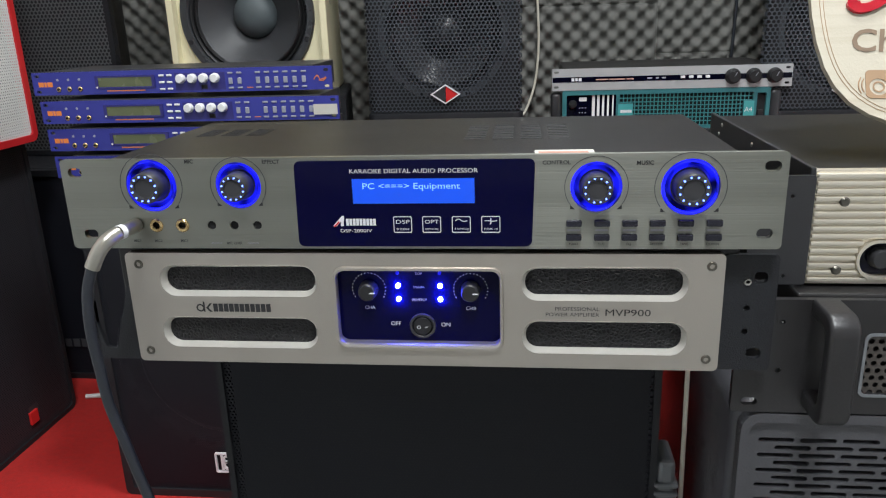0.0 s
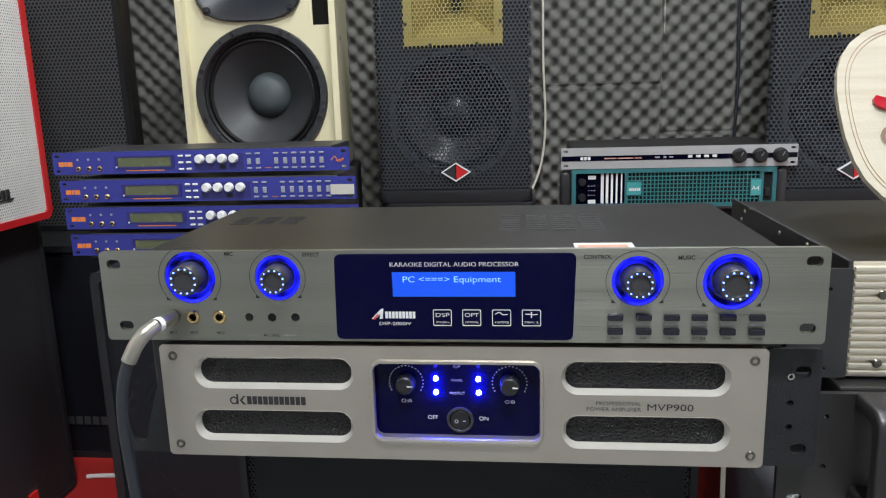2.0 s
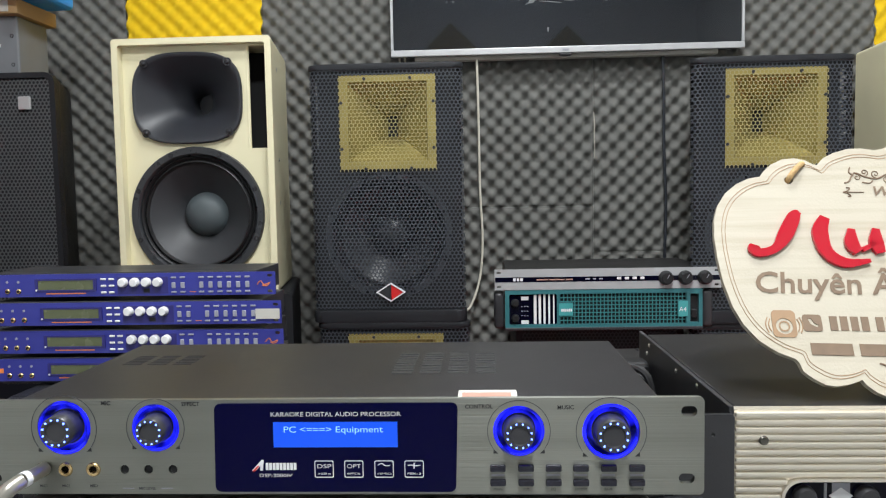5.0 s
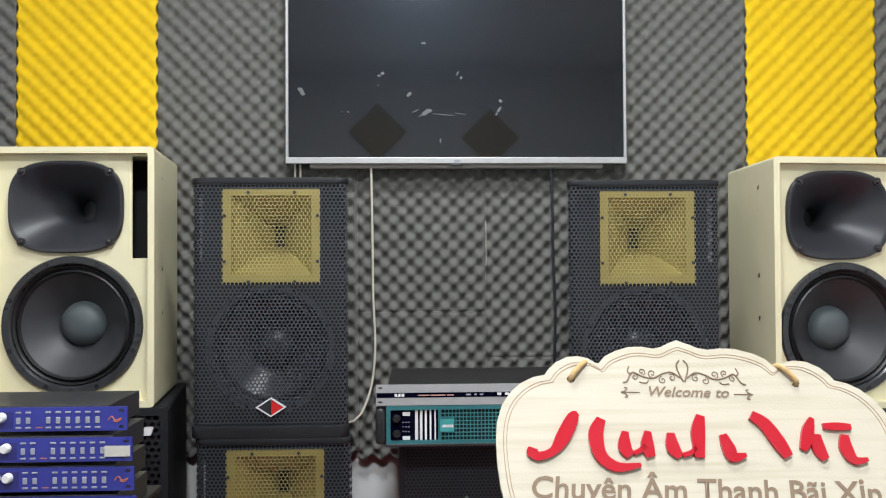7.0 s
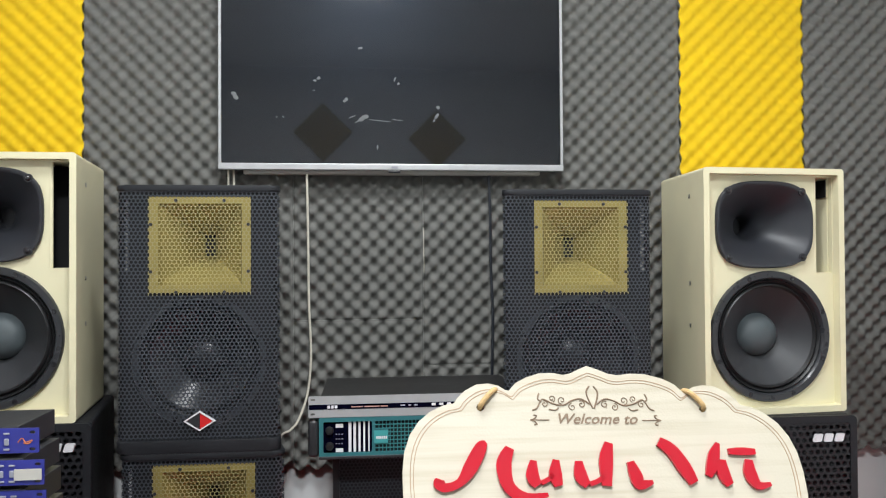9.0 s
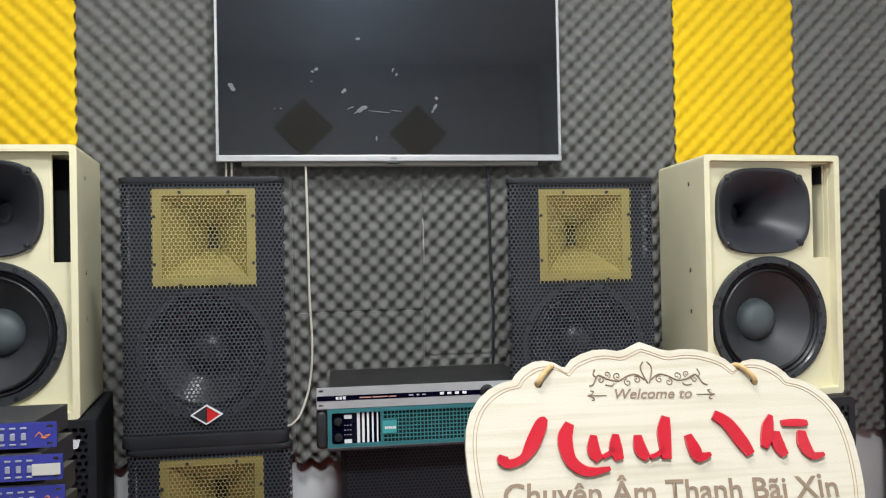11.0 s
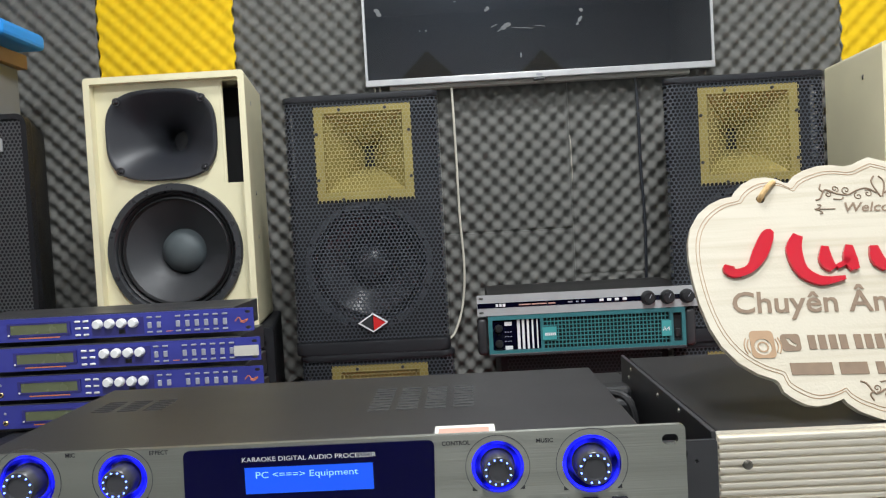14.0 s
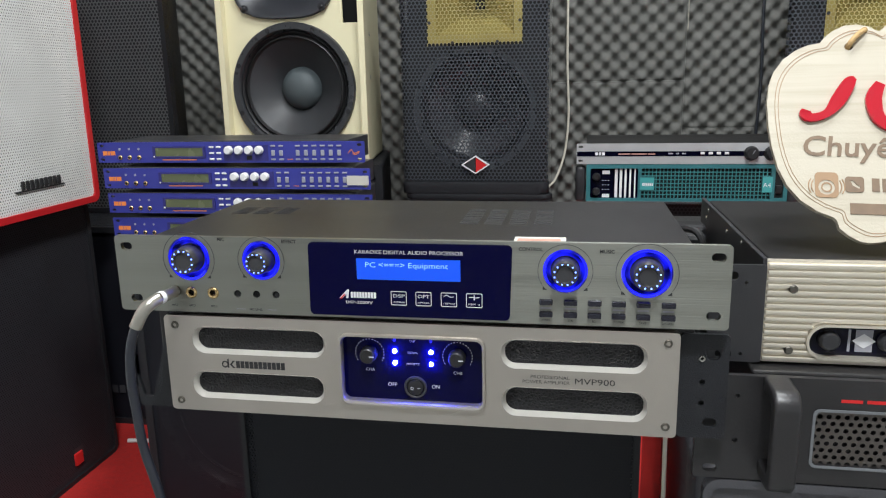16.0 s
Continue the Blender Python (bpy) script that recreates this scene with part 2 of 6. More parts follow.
M = dict(
    wall=mat("white_wall_paint", (0.72, 0.73, 0.73), 0.8, 0, 0.05, 6, 0.2, 300),
    ceiling=mat("ceiling_paint", (0.8, 0.8, 0.8), 0.85, 0, 0.03, 5),
    tile=mat("grey_floor_tile", (0.26, 0.26, 0.25), 0.35, 0, 0.08, 8),
    vent=mat("vent_slit_metal", (0.055, 0.055, 0.056), 0.5, 0.2, 0.1, 40),
    cap_k=mat("black_dust_cap", (0.02, 0.021, 0.024), 0.33, 0, 0.1, 20),
    carpet=mat("red_carpet", (0.46, 0.015, 0.012), 0.95, 0, 0.18, 90, 0.8, 1500),
    foam=mat("charcoal_foam", (0.156, 0.155, 0.143), 0.95, 0, 0.15, 25, 0.6, 1800),
    foam_y=mat("yellow_foam", (0.82, 0.54, 0.006), 0.9, 0, 0.08, 14, 0.5, 1800),
    foam_b=mat("brown_foam", (0.36, 0.25, 0.05), 0.95, 0, 0.15, 25),
    cream=mat("cream_textured_paint", (0.78, 0.725, 0.49), 0.5, 0, 0.05, 9, 0.35, 700),
    black=mat("black_textured_paint", (0.014, 0.015, 0.018), 0.55, 0, 0.2, 18, 0.5, 900),
    black_s=mat("black_satin_paint", (0.034, 0.034, 0.037), 0.34, 0, 0.25, 12, 0.1, 500),
    lid=mat("black_lid_steel", (0.023, 0.022, 0.0225), 0.40, 0.2, 0.25, 5, 0.12, 1500),
    rubber=mat("black_rubber", (0.012, 0.012, 0.013), 0.45, 0, 0.2, 30),
    case=mat("black_moulded_plastic", (0.066, 0.066, 0.073), 0.22, 0, 0.2, 14, 0.4, 700),
    cone_k=mat("glossy_black_cone", (0.022, 0.023, 0.026), 0.34, 0, 0.2, 10, 0.2, 300),
    cone=mat("paper_cone", (0.034, 0.036, 0.040), 0.48, 0, 0.25, 8, 0.5, 500),
    dome=mat("dust_cap", (0.075, 0.092, 0.098), 0.6, 0, 0.12, 20, 0.2, 900),
    horn=mat("horn_plastic", (0.024, 0.026, 0.032), 0.44, 0, 0.12, 12, 0.1, 900),
    gold=mat("gold_horn_paint", (0.37, 0.30, 0.09), 0.36, 0.3, 0.1, 12),
    alu=brushed_mat(),
    alu_w=mat("satin_aluminium", (0.47, 0.435, 0.39), 0.36, 0.8, 0.05, 25, 0.15, 900),
    silver=mat("silver_paint", (0.50, 0.505, 0.51), 0.38, 0.35, 0.05, 40, 0.05, 600),
    # paler than the panel metal: the chamfers' lamp highlight is in the colour
    rim=mat("machined_edge_lit_tone", (0.78, 0.75, 0.69), 0.35, 0.45, 0.05, 40),
    champagne=mat("champagne_aluminium", (0.80, 0.74, 0.63), 0.38, 0.75, 0.06, 25, 0.1, 500, stretch=(0.1, 1, 2)),
    faded=mat("faded_red_print", (0.48, 0.26, 0.20), 0.7, 0, 0.15, 200),
    fixing=mat("dark_plated_screw", (0.16, 0.15, 0.13), 0.32, 0.9, 0.2, 200),
    steel=mat("plated_steel", (0.55, 0.54, 0.50), 0.3, 1.0, 0.15, 200),
    bolt=mat("dark_bolt", (0.045, 0.045, 0.050), 0.16, 0.5, 0.1, 200),
    button=mat("dark_plated_button", (0.045, 0.045, 0.060), 0.16, 0.7, 0.1, 100),
    smear=mat("screen_smear", (0.13, 0.135, 0.14), 0.6, 0, 0.0),
    # near-black colour that stands in for the shade in openings and insides
    dark=mat("inside_shade_black", (0.006, 0.006, 0.007), 0.8, 0, 0.0),
    screen=mat("tv_screen", (0.008, 0.009, 0.011), 0.34, 0, 0.0, coat=1.0),
    panel_k=mat("black_painted_panel", (0.020, 0.019, 0.020), 0.38, 0, 0.25, 12, 0.15, 500),
    # blue in this base colour stands in for display and LED light
    glow_tinted=mat("black_window_blue_glow_colour", (0.0012, 0.0012, 0.026), 0.08, 0, 0.0),
    brass=mat("brass_plated_socket", (0.62, 0.45, 0.22), 0.25, 1.0, 0.1, 200),
    bead=mat("black_bead_plastic", (0.028, 0.03, 0.034), 0.30, 0, 0.1, 40),
    gloss=mat("glossy_black_panel", (0.002, 0.002, 0.010), 0.08, 0, 0.0),
    lcd=mat("lit_display", (0.005, 0.04, 0.30), 0.2, 0, 0.0, emit=0.85, ecol=(0.002, 0.075, 0.85)),
    lcd_txt=mat("display_characters", (0.3, 0.55, 1.0), 0.3, 0, 0.0, emit=1.0, ecol=(0.07, 0.29, 0.95)),
    ring=uneven_glow("blue_light_ring", 60, 0.35, 3.2),
    ringd=uneven_glow("blue_translucent_ring", 80, 0.01, 1.3),
    dot=mat("blue_light_dot", (0.2, 0.3, 1.0), 0.3, 0, 0.0, emit=4.5, ecol=(0.12, 0.22, 1.0)),
    led=mat("blue_led", (0.2, 0.3, 1.0), 0.3, 0, 0.0, emit=700.0, ecol=(0.02, 0.03, 1.0)),
    led_off=mat("dim_led", (0.02, 0.02, 0.2), 0.3, 0, 0.0, emit=0.5, ecol=(0.01, 0.01, 1.0)),
    blue=mat("blue_panel_paint", (0.032, 0.038, 0.28), 0.40, 0.1, 0.08, 20, 0.1, 900),
    blue_d=mat("dark_blue_field", (0.020, 0.018, 0.15), 0.45, 0, 0.05, 20),
    green_lcd=mat("olive_display", (0.10, 0.115, 0.055), 0.25, 0, 0.05, 40),
    white=mat("white_plastic", (0.75, 0.75, 0.74), 0.4, 0, 0.05, 40),
    key=mat("grey_key", (0.30, 0.31, 0.37), 0.4, 0, 0.08, 60),
    tag=mat("white_paper_label", (0.55, 0.53, 0.48), 0.7, 0, 0.06, 30),
    orange=mat("orange_print", (0.75, 0.22, 0.05), 0.6, 0, 0.0),
    redp=mat("red_print", (0.60, 0.02, 0.02), 0.4, 0, 0.05, 40),
    print_w=mat("white_print", (0.72, 0.72, 0.74), 0.5, 0, 0.0),
    print_g=mat("grey_print", (0.30, 0.30, 0.34), 0.5, 0, 0.0),
    print_d=mat("dark_grey_print", (0.05, 0.05, 0.055), 0.5, 0, 0.0),
    print_k=mat("black_print", (0.02, 0.02, 0.022), 0.5, 0, 0.0),
    print_b=mat("engraved_brown", (0.19, 0.13, 0.085), 0.7, 0, 0.15, 120),
    brown=mat("engraved_badge", (0.33, 0.21, 0.12), 0.7, 0, 0.1, 60),
    teal=mat("teal_panel_paint", (0.034, 0.155, 0.170), 0.42, 0, 0.1, 18, 0.1, 800),
    teal_m=mat("mid_teal_paint", (0.050, 0.225, 0.235), 0.42, 0, 0.08, 20),
    teal_l=mat("light_teal_paint", (0.06, 0.33, 0.33), 0.45, 0, 0.05, 20),
    sign=wood_mat("pale_birch_ply", (0.485, 0.44, 0.35), (0.42, 0.37, 0.28), 1.2),
    acrylic=mat("red_acrylic", (0.42, 0.010, 0.022), 0.14, 0, 0.05, 30, coat=0.4),
    rope=mat("jute_rope", (0.50, 0.33, 0.15), 0.9, 0, 0.2, 300, 0.8, 900),
    cable=mat("grey_cable_sheath", (0.020, 0.023, 0.030), 0.4, 0, 0.15, 40),
    cable_k=mat("black_cable", (0.015, 0.015, 0.016), 0.45, 0, 0.1, 40),
    cable_w=mat("white_cable", (0.66, 0.62, 0.52), 0.5, 0, 0.1, 40),
    plug=mat("plug_barrel", (0.42, 0.40, 0.35), 0.34, 0.9, 0.1, 120),
    red_edge=mat("red_lacquer", (0.50, 0.015, 0.02), 0.35, 0, 0.06, 20),
    grey=mat("grey_device_paint", (0.16, 0.17, 0.18), 0.5, 0, 0.1, 20),
    bluebox=mat("bright_blue_card", (0.01, 0.28, 0.80), 0.5, 0, 0.05, 20),
    cardboard=mat("cardboard", (0.42, 0.26, 0.12), 0.8, 0, 0.1, 20),
    g_black=grille_mat("black_punched_grille", (0.047, 0.053, 0.064), 0.0088, 0.37, 0.42),
    g_rear=grille_mat("dark_grey_punched_grille", (0.030, 0.036, 0.044), 0.0085, 0.37, 0.5),
    g_tall=grille_mat("grey_black_punched_grille", (0.100, 0.106, 0.112), 0.0092, 0.36, 0.5),
    g_gold=grille_mat("black_grille_fine", (0.011, 0.012, 0.018), 0.0036, 0.33, 0.5),
    g_yellow=grille_mat("gold_punched_grille", (0.44, 0.385, 0.19), 0.0088, 0.448, 0.36, 0.4),
    g_white=grille_mat("white_punched_grille", (0.76, 0.76, 0.74), 0.0060, 0.26, 0.45, 0, "yz"),
    g_side=grille_mat("black_side_grille", (0.030, 0.030, 0.036), 0.0050, 0.32, 0.5, 0, "yz"),
    g_hex=grille_mat("honeycomb_grille", (0.085, 0.075, 0.068), 0.0064, 0.31, 0.4, 0.3),
    g_hexb=grille_mat("coarse_hexagon_grille", (0.015, 0.015, 0.018), 0.016, 0.36, 0.45),
    sponge=sponge_mat(),
    glass_lamp=mat("lamp_diffuser", (0.9, 0.9, 0.88), 0.5, 0, 0.0, emit=6.0, ecol=(1, 0.98, 0.95)),
)

for key, level in (("gloss", 0.22), ("glow_tinted", 0.14), ("sponge", 0.25), ("black", 0.35), ("g_gold", 0.35), ("screen", 0.10)):
    M[key].node_tree.nodes["Principled BSDF"].inputs["Specular IOR Level"].default_value = level
M["screen"].node_tree.nodes["Principled BSDF"].inputs["Coat IOR"].default_value = 1.62
M["screen"].node_tree.nodes["Principled BSDF"].inputs["Specular Tint"].default_value = (0.55, 0.72, 1.0, 1)


# ---- building helpers ----
ORG = {}


def thing(name, at, label, category, group="", kind=""):
    ob = new(name)
    ob.location, ob.empty_display_size = at, 0.05
    ORG[ob] = Vector(at)
    return tagged(ob, label, category, group, kind)


def part(name, bm, material, parent, label="", smooth=False):
    """Link a bmesh, written in the place's coordinates, as one mesh under a thing or a part."""
    me = bpy.data.meshes.new(name)
    org = ORG[parent]
    for v in bm.verts:
        v.co -= org
    bmesh.ops.recalc_face_normals(bm, faces=bm.faces)
    bm.to_mesh(me)
    bm.free()
    me.materials.append(material)
    if smooth:
        for p in me.polygons:
            p.use_smooth = True
        me.set_sharp_from_angle(angle=radians(40))
    ob = new(name, me)
    ob.parent = parent
    ORG[ob] = org
    return tagged(ob, label)


def structure(name, bm, material, label, category):
    me = bpy.data.meshes.new(name)
    bmesh.ops.recalc_face_normals(bm, faces=bm.faces)
    bm.to_mesh(me)
    bm.free()
    me.materials.append(material)
    ob = new(name, me)
    ORG[ob] = Vector((0, 0, 0))
    return tagged(ob, label, category, "", "structure")


def box(x0, x1, y0, y1, z0, z1, bevel=0.0, seg=2, bm=None):
    bm2 = bmesh.new()
    bmesh.ops.create_cube(bm2, size=1)
    for v in bm2.verts:
        v.co = Vector(((x0 + x1) / 2 + v.co.x * (x1 - x0), (y0 + y1) / 2 + v.co.y * (y1 - y0), (z0 + z1) / 2 + v.co.z * (z1 - z0)))
    if bevel:
        bmesh.ops.bevel(bm2, geom=bm2.edges[:], offset=bevel, segments=seg, affect="EDGES", profile=0.5)
    return merge(bm, bm2)


def merge(bm, bm2):
    if bm is None:
        return bm2
    me = bpy.data.meshes.new("tmp")
    bm2.to_mesh(me)
    bm2.free()
    bm.from_mesh(me)
    bpy.data.meshes.remove(me)
    return bm


def lathe(cx, y, cz, profile, seg=40, bm=None, axis="y", sx=1.0, sz=1.0):
    """Turn (radius, depth) pairs round an axis along y (depth grows away from the viewer) or z."""
    bm2 = bmesh.new()
    rings = []
    for r, d in profile:
        row = []
        for i in range(seg if r > 1e-6 else 1):
            a = 2 * math.pi * i / seg
            p, q = r * math.cos(a) * sx, r * math.sin(a) * sz
            row.append(bm2.verts.new((cx + p, y + d, cz + q) if axis == "y" else (cx + p, y + q, cz + d)))
        rings.append(row)
    for a, b in zip(rings, rings[1:]):
        for i in range(seg):
            j = (i + 1) % seg
            if len(a) == 1 and len(b) == 1:
                continue
            if len(a) == 1:
                bm2.faces.new((a[0], b[i], b[j]))
            elif len(b) == 1:
                bm2.faces.new((a[i], b[0], a[j]))
            else:
                bm2.faces.new((a[i], b[i], b[j], a[j]))
    return merge(bm, bm2)


def disc(cx, y, cz, r, depth, seg=24, bm=None, bev=0.0):
    """A short cylinder whose front faces the viewer at y."""
    prof = [(0, 0), (r - bev, 0), (r, bev), (r, depth), (0, depth)] if bev else [(0, 0), (r, 0), (r, depth), (0, depth)]
    return lathe(cx, y, cz, prof, seg, bm)


def rrect(x0, x1, z0, z1, r, n=6):
    pts = []
    for cx, cz, a0 in ((x1 - r, z1 - r, 0), (x0 + r, z1 - r, 90), (x0 + r, z0 + r, 180), (x1 - r, z0 + r, 270)):
        for i in range(n + 1):
            a = radians(a0 + 90 * i / n)
            pts.append((cx + r * math.cos(a), cz + r * math.sin(a)))
    return pts


def circle(cx, cz, r, n=20):
    return [(cx + r * math.cos(2 * math.pi * i / n), cz + r * math.sin(2 * math.pi * i / n)) for i in range(n)]


def plate(outer, holes, y0, y1, bm=None, bevel=0.0):
    """A sheet with openings that go through it, in the xz plane from y0 (front) to y1."""
    bm2 = bmesh.new()
    edges = []
    for loop in [outer, *holes]:
        vs = [bm2.verts.new((x, y0, z)) for x, z in loop]
        edges += [bm2.edges.new((vs[i], vs[(i + 1) % len(vs)])) for i in range(len(vs))]
    bmesh.ops.triangle_fill(bm2, use_beauty=True, use_dissolve=False, edges=edges)
    got = bmesh.ops.extrude_face_region(bm2, geom=bm2.faces[:])
    bmesh.ops.translate(bm2, verts=[v for v in got["geom"] if isinstance(v, bmesh.types.BMVert)], vec=(0, y1 - y0, 0))
    bmesh.ops.recalc_face_normals(bm2, faces=bm2.faces)
    if bevel:
        rim = [e for e in bm2.edges if len(e.link_faces) == 2 and e.calc_face_angle() > 1.2 and all(abs(v.co.y - y0) < 1e-6 for v in e.verts)]
        bmesh.ops.bevel(bm2, geom=rim, offset=bevel, segments=2, affect="EDGES", profile=0.5)
    return merge(bm, bm2)


def frame_ring(outer, inner, y0, y1, bm=None):
    return plate(outer, [inner], y0, y1, bm)


def tube(points, r, seg=8, bm=None, smooth_steps=8):
    """A round cable through the points."""
    pts = [Vector(p) for p in points]
    path = []
    for i in range(len(pts) - 1):
        p0, p1, p2, p3 = pts[max(i - 1, 0)], pts[i], pts[i + 1], pts[min(i + 2, len(pts) - 1)]
        for k in range(smooth_steps):
            t = k / smooth_steps
            path.append(0.5 * ((2 * p1) + (p2 - p0) * t + (2 * p0 - 5 * p1 + 4 * p2 - p3) * t * t + (3 * p1 - p0 - 3 * p2 + p3) * t ** 3))
    path.append(pts[-1])
    bm2, rows = bmesh.new(), []
    for i, p in enumerate(path):
        d = (path[min(i + 1, len(path) - 1)] - path[max(i - 1, 0)]).normalized()
        a = d.orthogonal().normalized() if i == 0 else (rows_a - d * rows_a.dot(d)).normalized()
        rows_a, b = a, d.cross(a)
        rows.append([bm2.verts.new(p + r * (a * math.cos(2 * math.pi * k / seg) + b * math.sin(2 * math.pi * k / seg))) for k in range(seg)])
    for a, b in zip(rows, rows[1:]):
        for k in range(seg):
            bm2.faces.new((a[k], a[(k + 1) % seg], b[(k + 1) % seg], b[k]))
    bm2.faces.new(rows[0]), bm2.faces.new(rows[-1][::-1])
    return merge(bm, bm2)


def lettering(text, x, y, z, height, material, parent, width=0.0, align="CENTER", name="lettering", shear=0.0, place=None, label="", bold=0.0):
    """Raised print facing the viewer at y, its middle (or left end) at x, its base line at z."""
    cu = bpy.data.curves.new("text", "FONT")
    cu.body, cu.size, cu.align_x, cu.shear, cu.extrude = text, height / 0.73, align, shear, 0.0
    cu.offset = height * bold
    cu.resolution_u = 3
    tmp = bpy.data.objects.new("text", cu)
    scene.collection.objects.link(tmp)
    bpy.context.view_layer.update()
    me = bpy.data.meshes.new_from_object(tmp.evaluated_get(bpy.context.evaluated_depsgraph_get()))
    bpy.data.objects.remove(tmp)
    bm = bmesh.new()
    bm.from_mesh(me)
    bpy.data.meshes.remove(me)
    xs = [v.co.x for v in bm.verts] or [0, 1]
    k = width / (max(xs) - min(xs)) if width else 1.0
    for v in bm.verts:
        v.co = Vector((x + v.co.x * k, y, z + v.co.y))
    if place:
        bmesh.ops.transform(bm, matrix=place, verts=bm.verts)
    return part(name, bm, material, parent, label)


def bars(spans, y, z0, z1, material, parent, name="printed_bar"):
    for a, b in spans:
        part(name, box(a, b, y - 0.0003, y, z0, z1), material, parent)


def screw(cx, y, cz, r, material, parent, name="screw"):
    bm = lathe(cx, y, cz, [(0, 0.0008), (r * 0.45, 0.0008), (r * 0.5, -0.0002), (r * 0.85, -0.0004), (r, 0.0006), (r, 0.003)], 14)
    return part(name, bm, material, parent, smooth=True)


# ---- the room ----
structure("floor", box(WX0 - 0.1, WX1 + 0.1, WY0 - 0.1, 0.84, -0.06, 0.0), M["tile"], "grey tiled floor of the audio shop", "floor")
structure("carpet", box(WX0 - 0.1, WX1 + 0.1, 0.8405, WY1 + 0.2, -0.06, 0.0), M["carpet"], "red carpet under the loudspeaker stacks", "carpet")
structure("ceiling", box(WX0 - 0.1, WX1 + 0.1, WY0 - 0.1, WY1 + 0.2, WZ, WZ + 0.1), M["ceiling"], "plain white painted ceiling", "ceiling")
structure("wall_north", box(WX0 - 0.1, WX1 + 0.1, WY1, WY1 + 0.1, 0, WZ), M["wall"], "white painted wall behind the foam panels", "wall")
structure("wall_south", box(WX0 - 0.1, WX1 + 0.1, WY0 - 0.1, WY0, 0, WZ), M["wall"], "plain white painted wall", "wall")
structure("wall_west", box(WX0 - 0.1, WX0, WY0, WY1, 0, WZ), M["wall"], "plain white painted wall", "wall")
structure("wall_east", box(WX1, WX1 + 0.1, WY0, WY1, 0, WZ), M["wall"], "plain white painted wall", "wall")


def foam_panel(x0, x1, z0, z1, material, label, ridge=0.0, group="acoustic foam panels", pitch=0.0165, deep=0.0105, cut=0.0, wavy=0.0):
    """Egg-crate foam: rows of bumps in a diamond lattice; with ridge the bumps run together along one diagonal."""
    t = thing("foam_panel", ((x0 + x1) / 2, WY1, z0), label, "foam panel", group)
    step = 0.0046
    nx, nz = max(2, int((x1 - x0) / step)), max(2, int((z1 - z0) / step))
    xs, zs = np.linspace(x0, x1, nx), np.linspace(z0, z1, nz)
    X, Z = np.meshgrid(xs, zs)
    a, b = np.pi * (X + Z) / (pitch * 1.414), np.pi * (X - Z) / (pitch * 1.414)
    h = 0.5 * (np.sin(a) + np.sin(b)) * (1 - ridge) + ridge * (0.70 * np.sin(b) + 0.42 * np.sin(a))
    h += 0.10 * np.sin(7.1 * X + 3.0 * Z) * np.sin(5.3 * Z)
    Y = 2.062 - deep * h
    Y[0, :], Y[-1, :], Y[:, 0], Y[:, -1] = Y[0, :] * 0.4 + 2.067 * 0.6, Y[-1, :] * 0.4 + 2.067 * 0.6, Y[:, 0] * 0.4 + 2.067 * 0.6, Y[:, -1] * 0.4 + 2.067 * 0.6
    fall = np.clip(1 - (Z - z0) / 0.03, 0, 1) * np.clip((Z - z0) / 0.001 + cut, 0, 1)
    Z = Z + cut * fall * 0.5 * (1 - np.cos(2 * np.pi * X / (pitch * 2.828))) * 0.014
    side = np.clip(1 - (X - x0) / 0.03, 0, 1) - np.clip(1 - (x1 - X) / 0.03, 0, 1)
    X = X + wavy * side * np.cos(2 * np.pi * Z / (pitch * 2.828))
    o = ORG[t]
    co = np.stack([X - o.x, Y - o.y, Z - o.z], -1).reshape(-1, 3)
    i = np.arange(nx * nz).reshape(nz, nx)
    faces = np.stack([i[:-1, :-1], i[:-1, 1:], i[1:, 1:], i[1:, :-1]], -1).reshape(-1, 4)
    me = bpy.data.meshes.new("foam_sheet")
    me.from_pydata(co.tolist(), [], faces.tolist())
    me.materials.append(material)
    for p in me.polygons:
        p.use_smooth = True
    ob = new("foam_sheet", me)
    ob.parent = t
    ORG[ob] = o
    return t


DARKF, YELF = "charcoal grey egg-crate acoustic foam glued on the wall", "bright yellow ridged acoustic foam strip on the wall"
for x0, x1, z0, z1 in ((-1.355, -0.884, 0.45, 2.0), (-0.5075, 0.0308, 0.420, 2.0), (0.0312, 0.3788, 0.408, 0.8077), (0.0312, 0.3788, 0.8083, 1.3027),
                       (0.3794, 0.5678, 0.408, 0.6827), (0.3794, 0.5678, 0.6833, 1.3027), (0.5682, 1.1065, 0.412, 2.0), (1.478, 1.949, 0.414, 2.0), (0.0312, 0.5678, 1.3033, 2.0)):
    foam_panel(x0, x1, z0, z1, M["foam"], DARKF, cut=1.0 if z0 < 0.5 else 0.0)
foam_panel(-0.882, -0.510, 0.70, 2.1, M["foam_y"], YELF, 0.45, "yellow foam strips", 0.0170, 0.0058, 0.0, 0.0025)
foam_panel(1.110, 1.476, 0.70, 2.1, M["foam_y"], YELF, 0.45, "yellow foam strips", 0.0170, 0.0046, 0.0, 0.0025)
for cx, cz in ((-0.15, 2.08), (0.84, 2.03)):
    t = thing("diamond_foam_tile", (cx, WY0, cz), "brown foam tile hung as a diamond on the wall", "foam tile", "diamond foam tiles")
    bm = box(-0.18, 0.18, WY0 + 0.001, WY0 + 0.04, -0.18, 0.18, 0.012)
    bmesh.ops.transform(bm, matrix=Matrix.Translation((cx, 0, cz)) @ Matrix.Rotation(radians(45), 4, "Y"), verts=bm.verts)
    part("tile", bm, M["foam_b"], t)
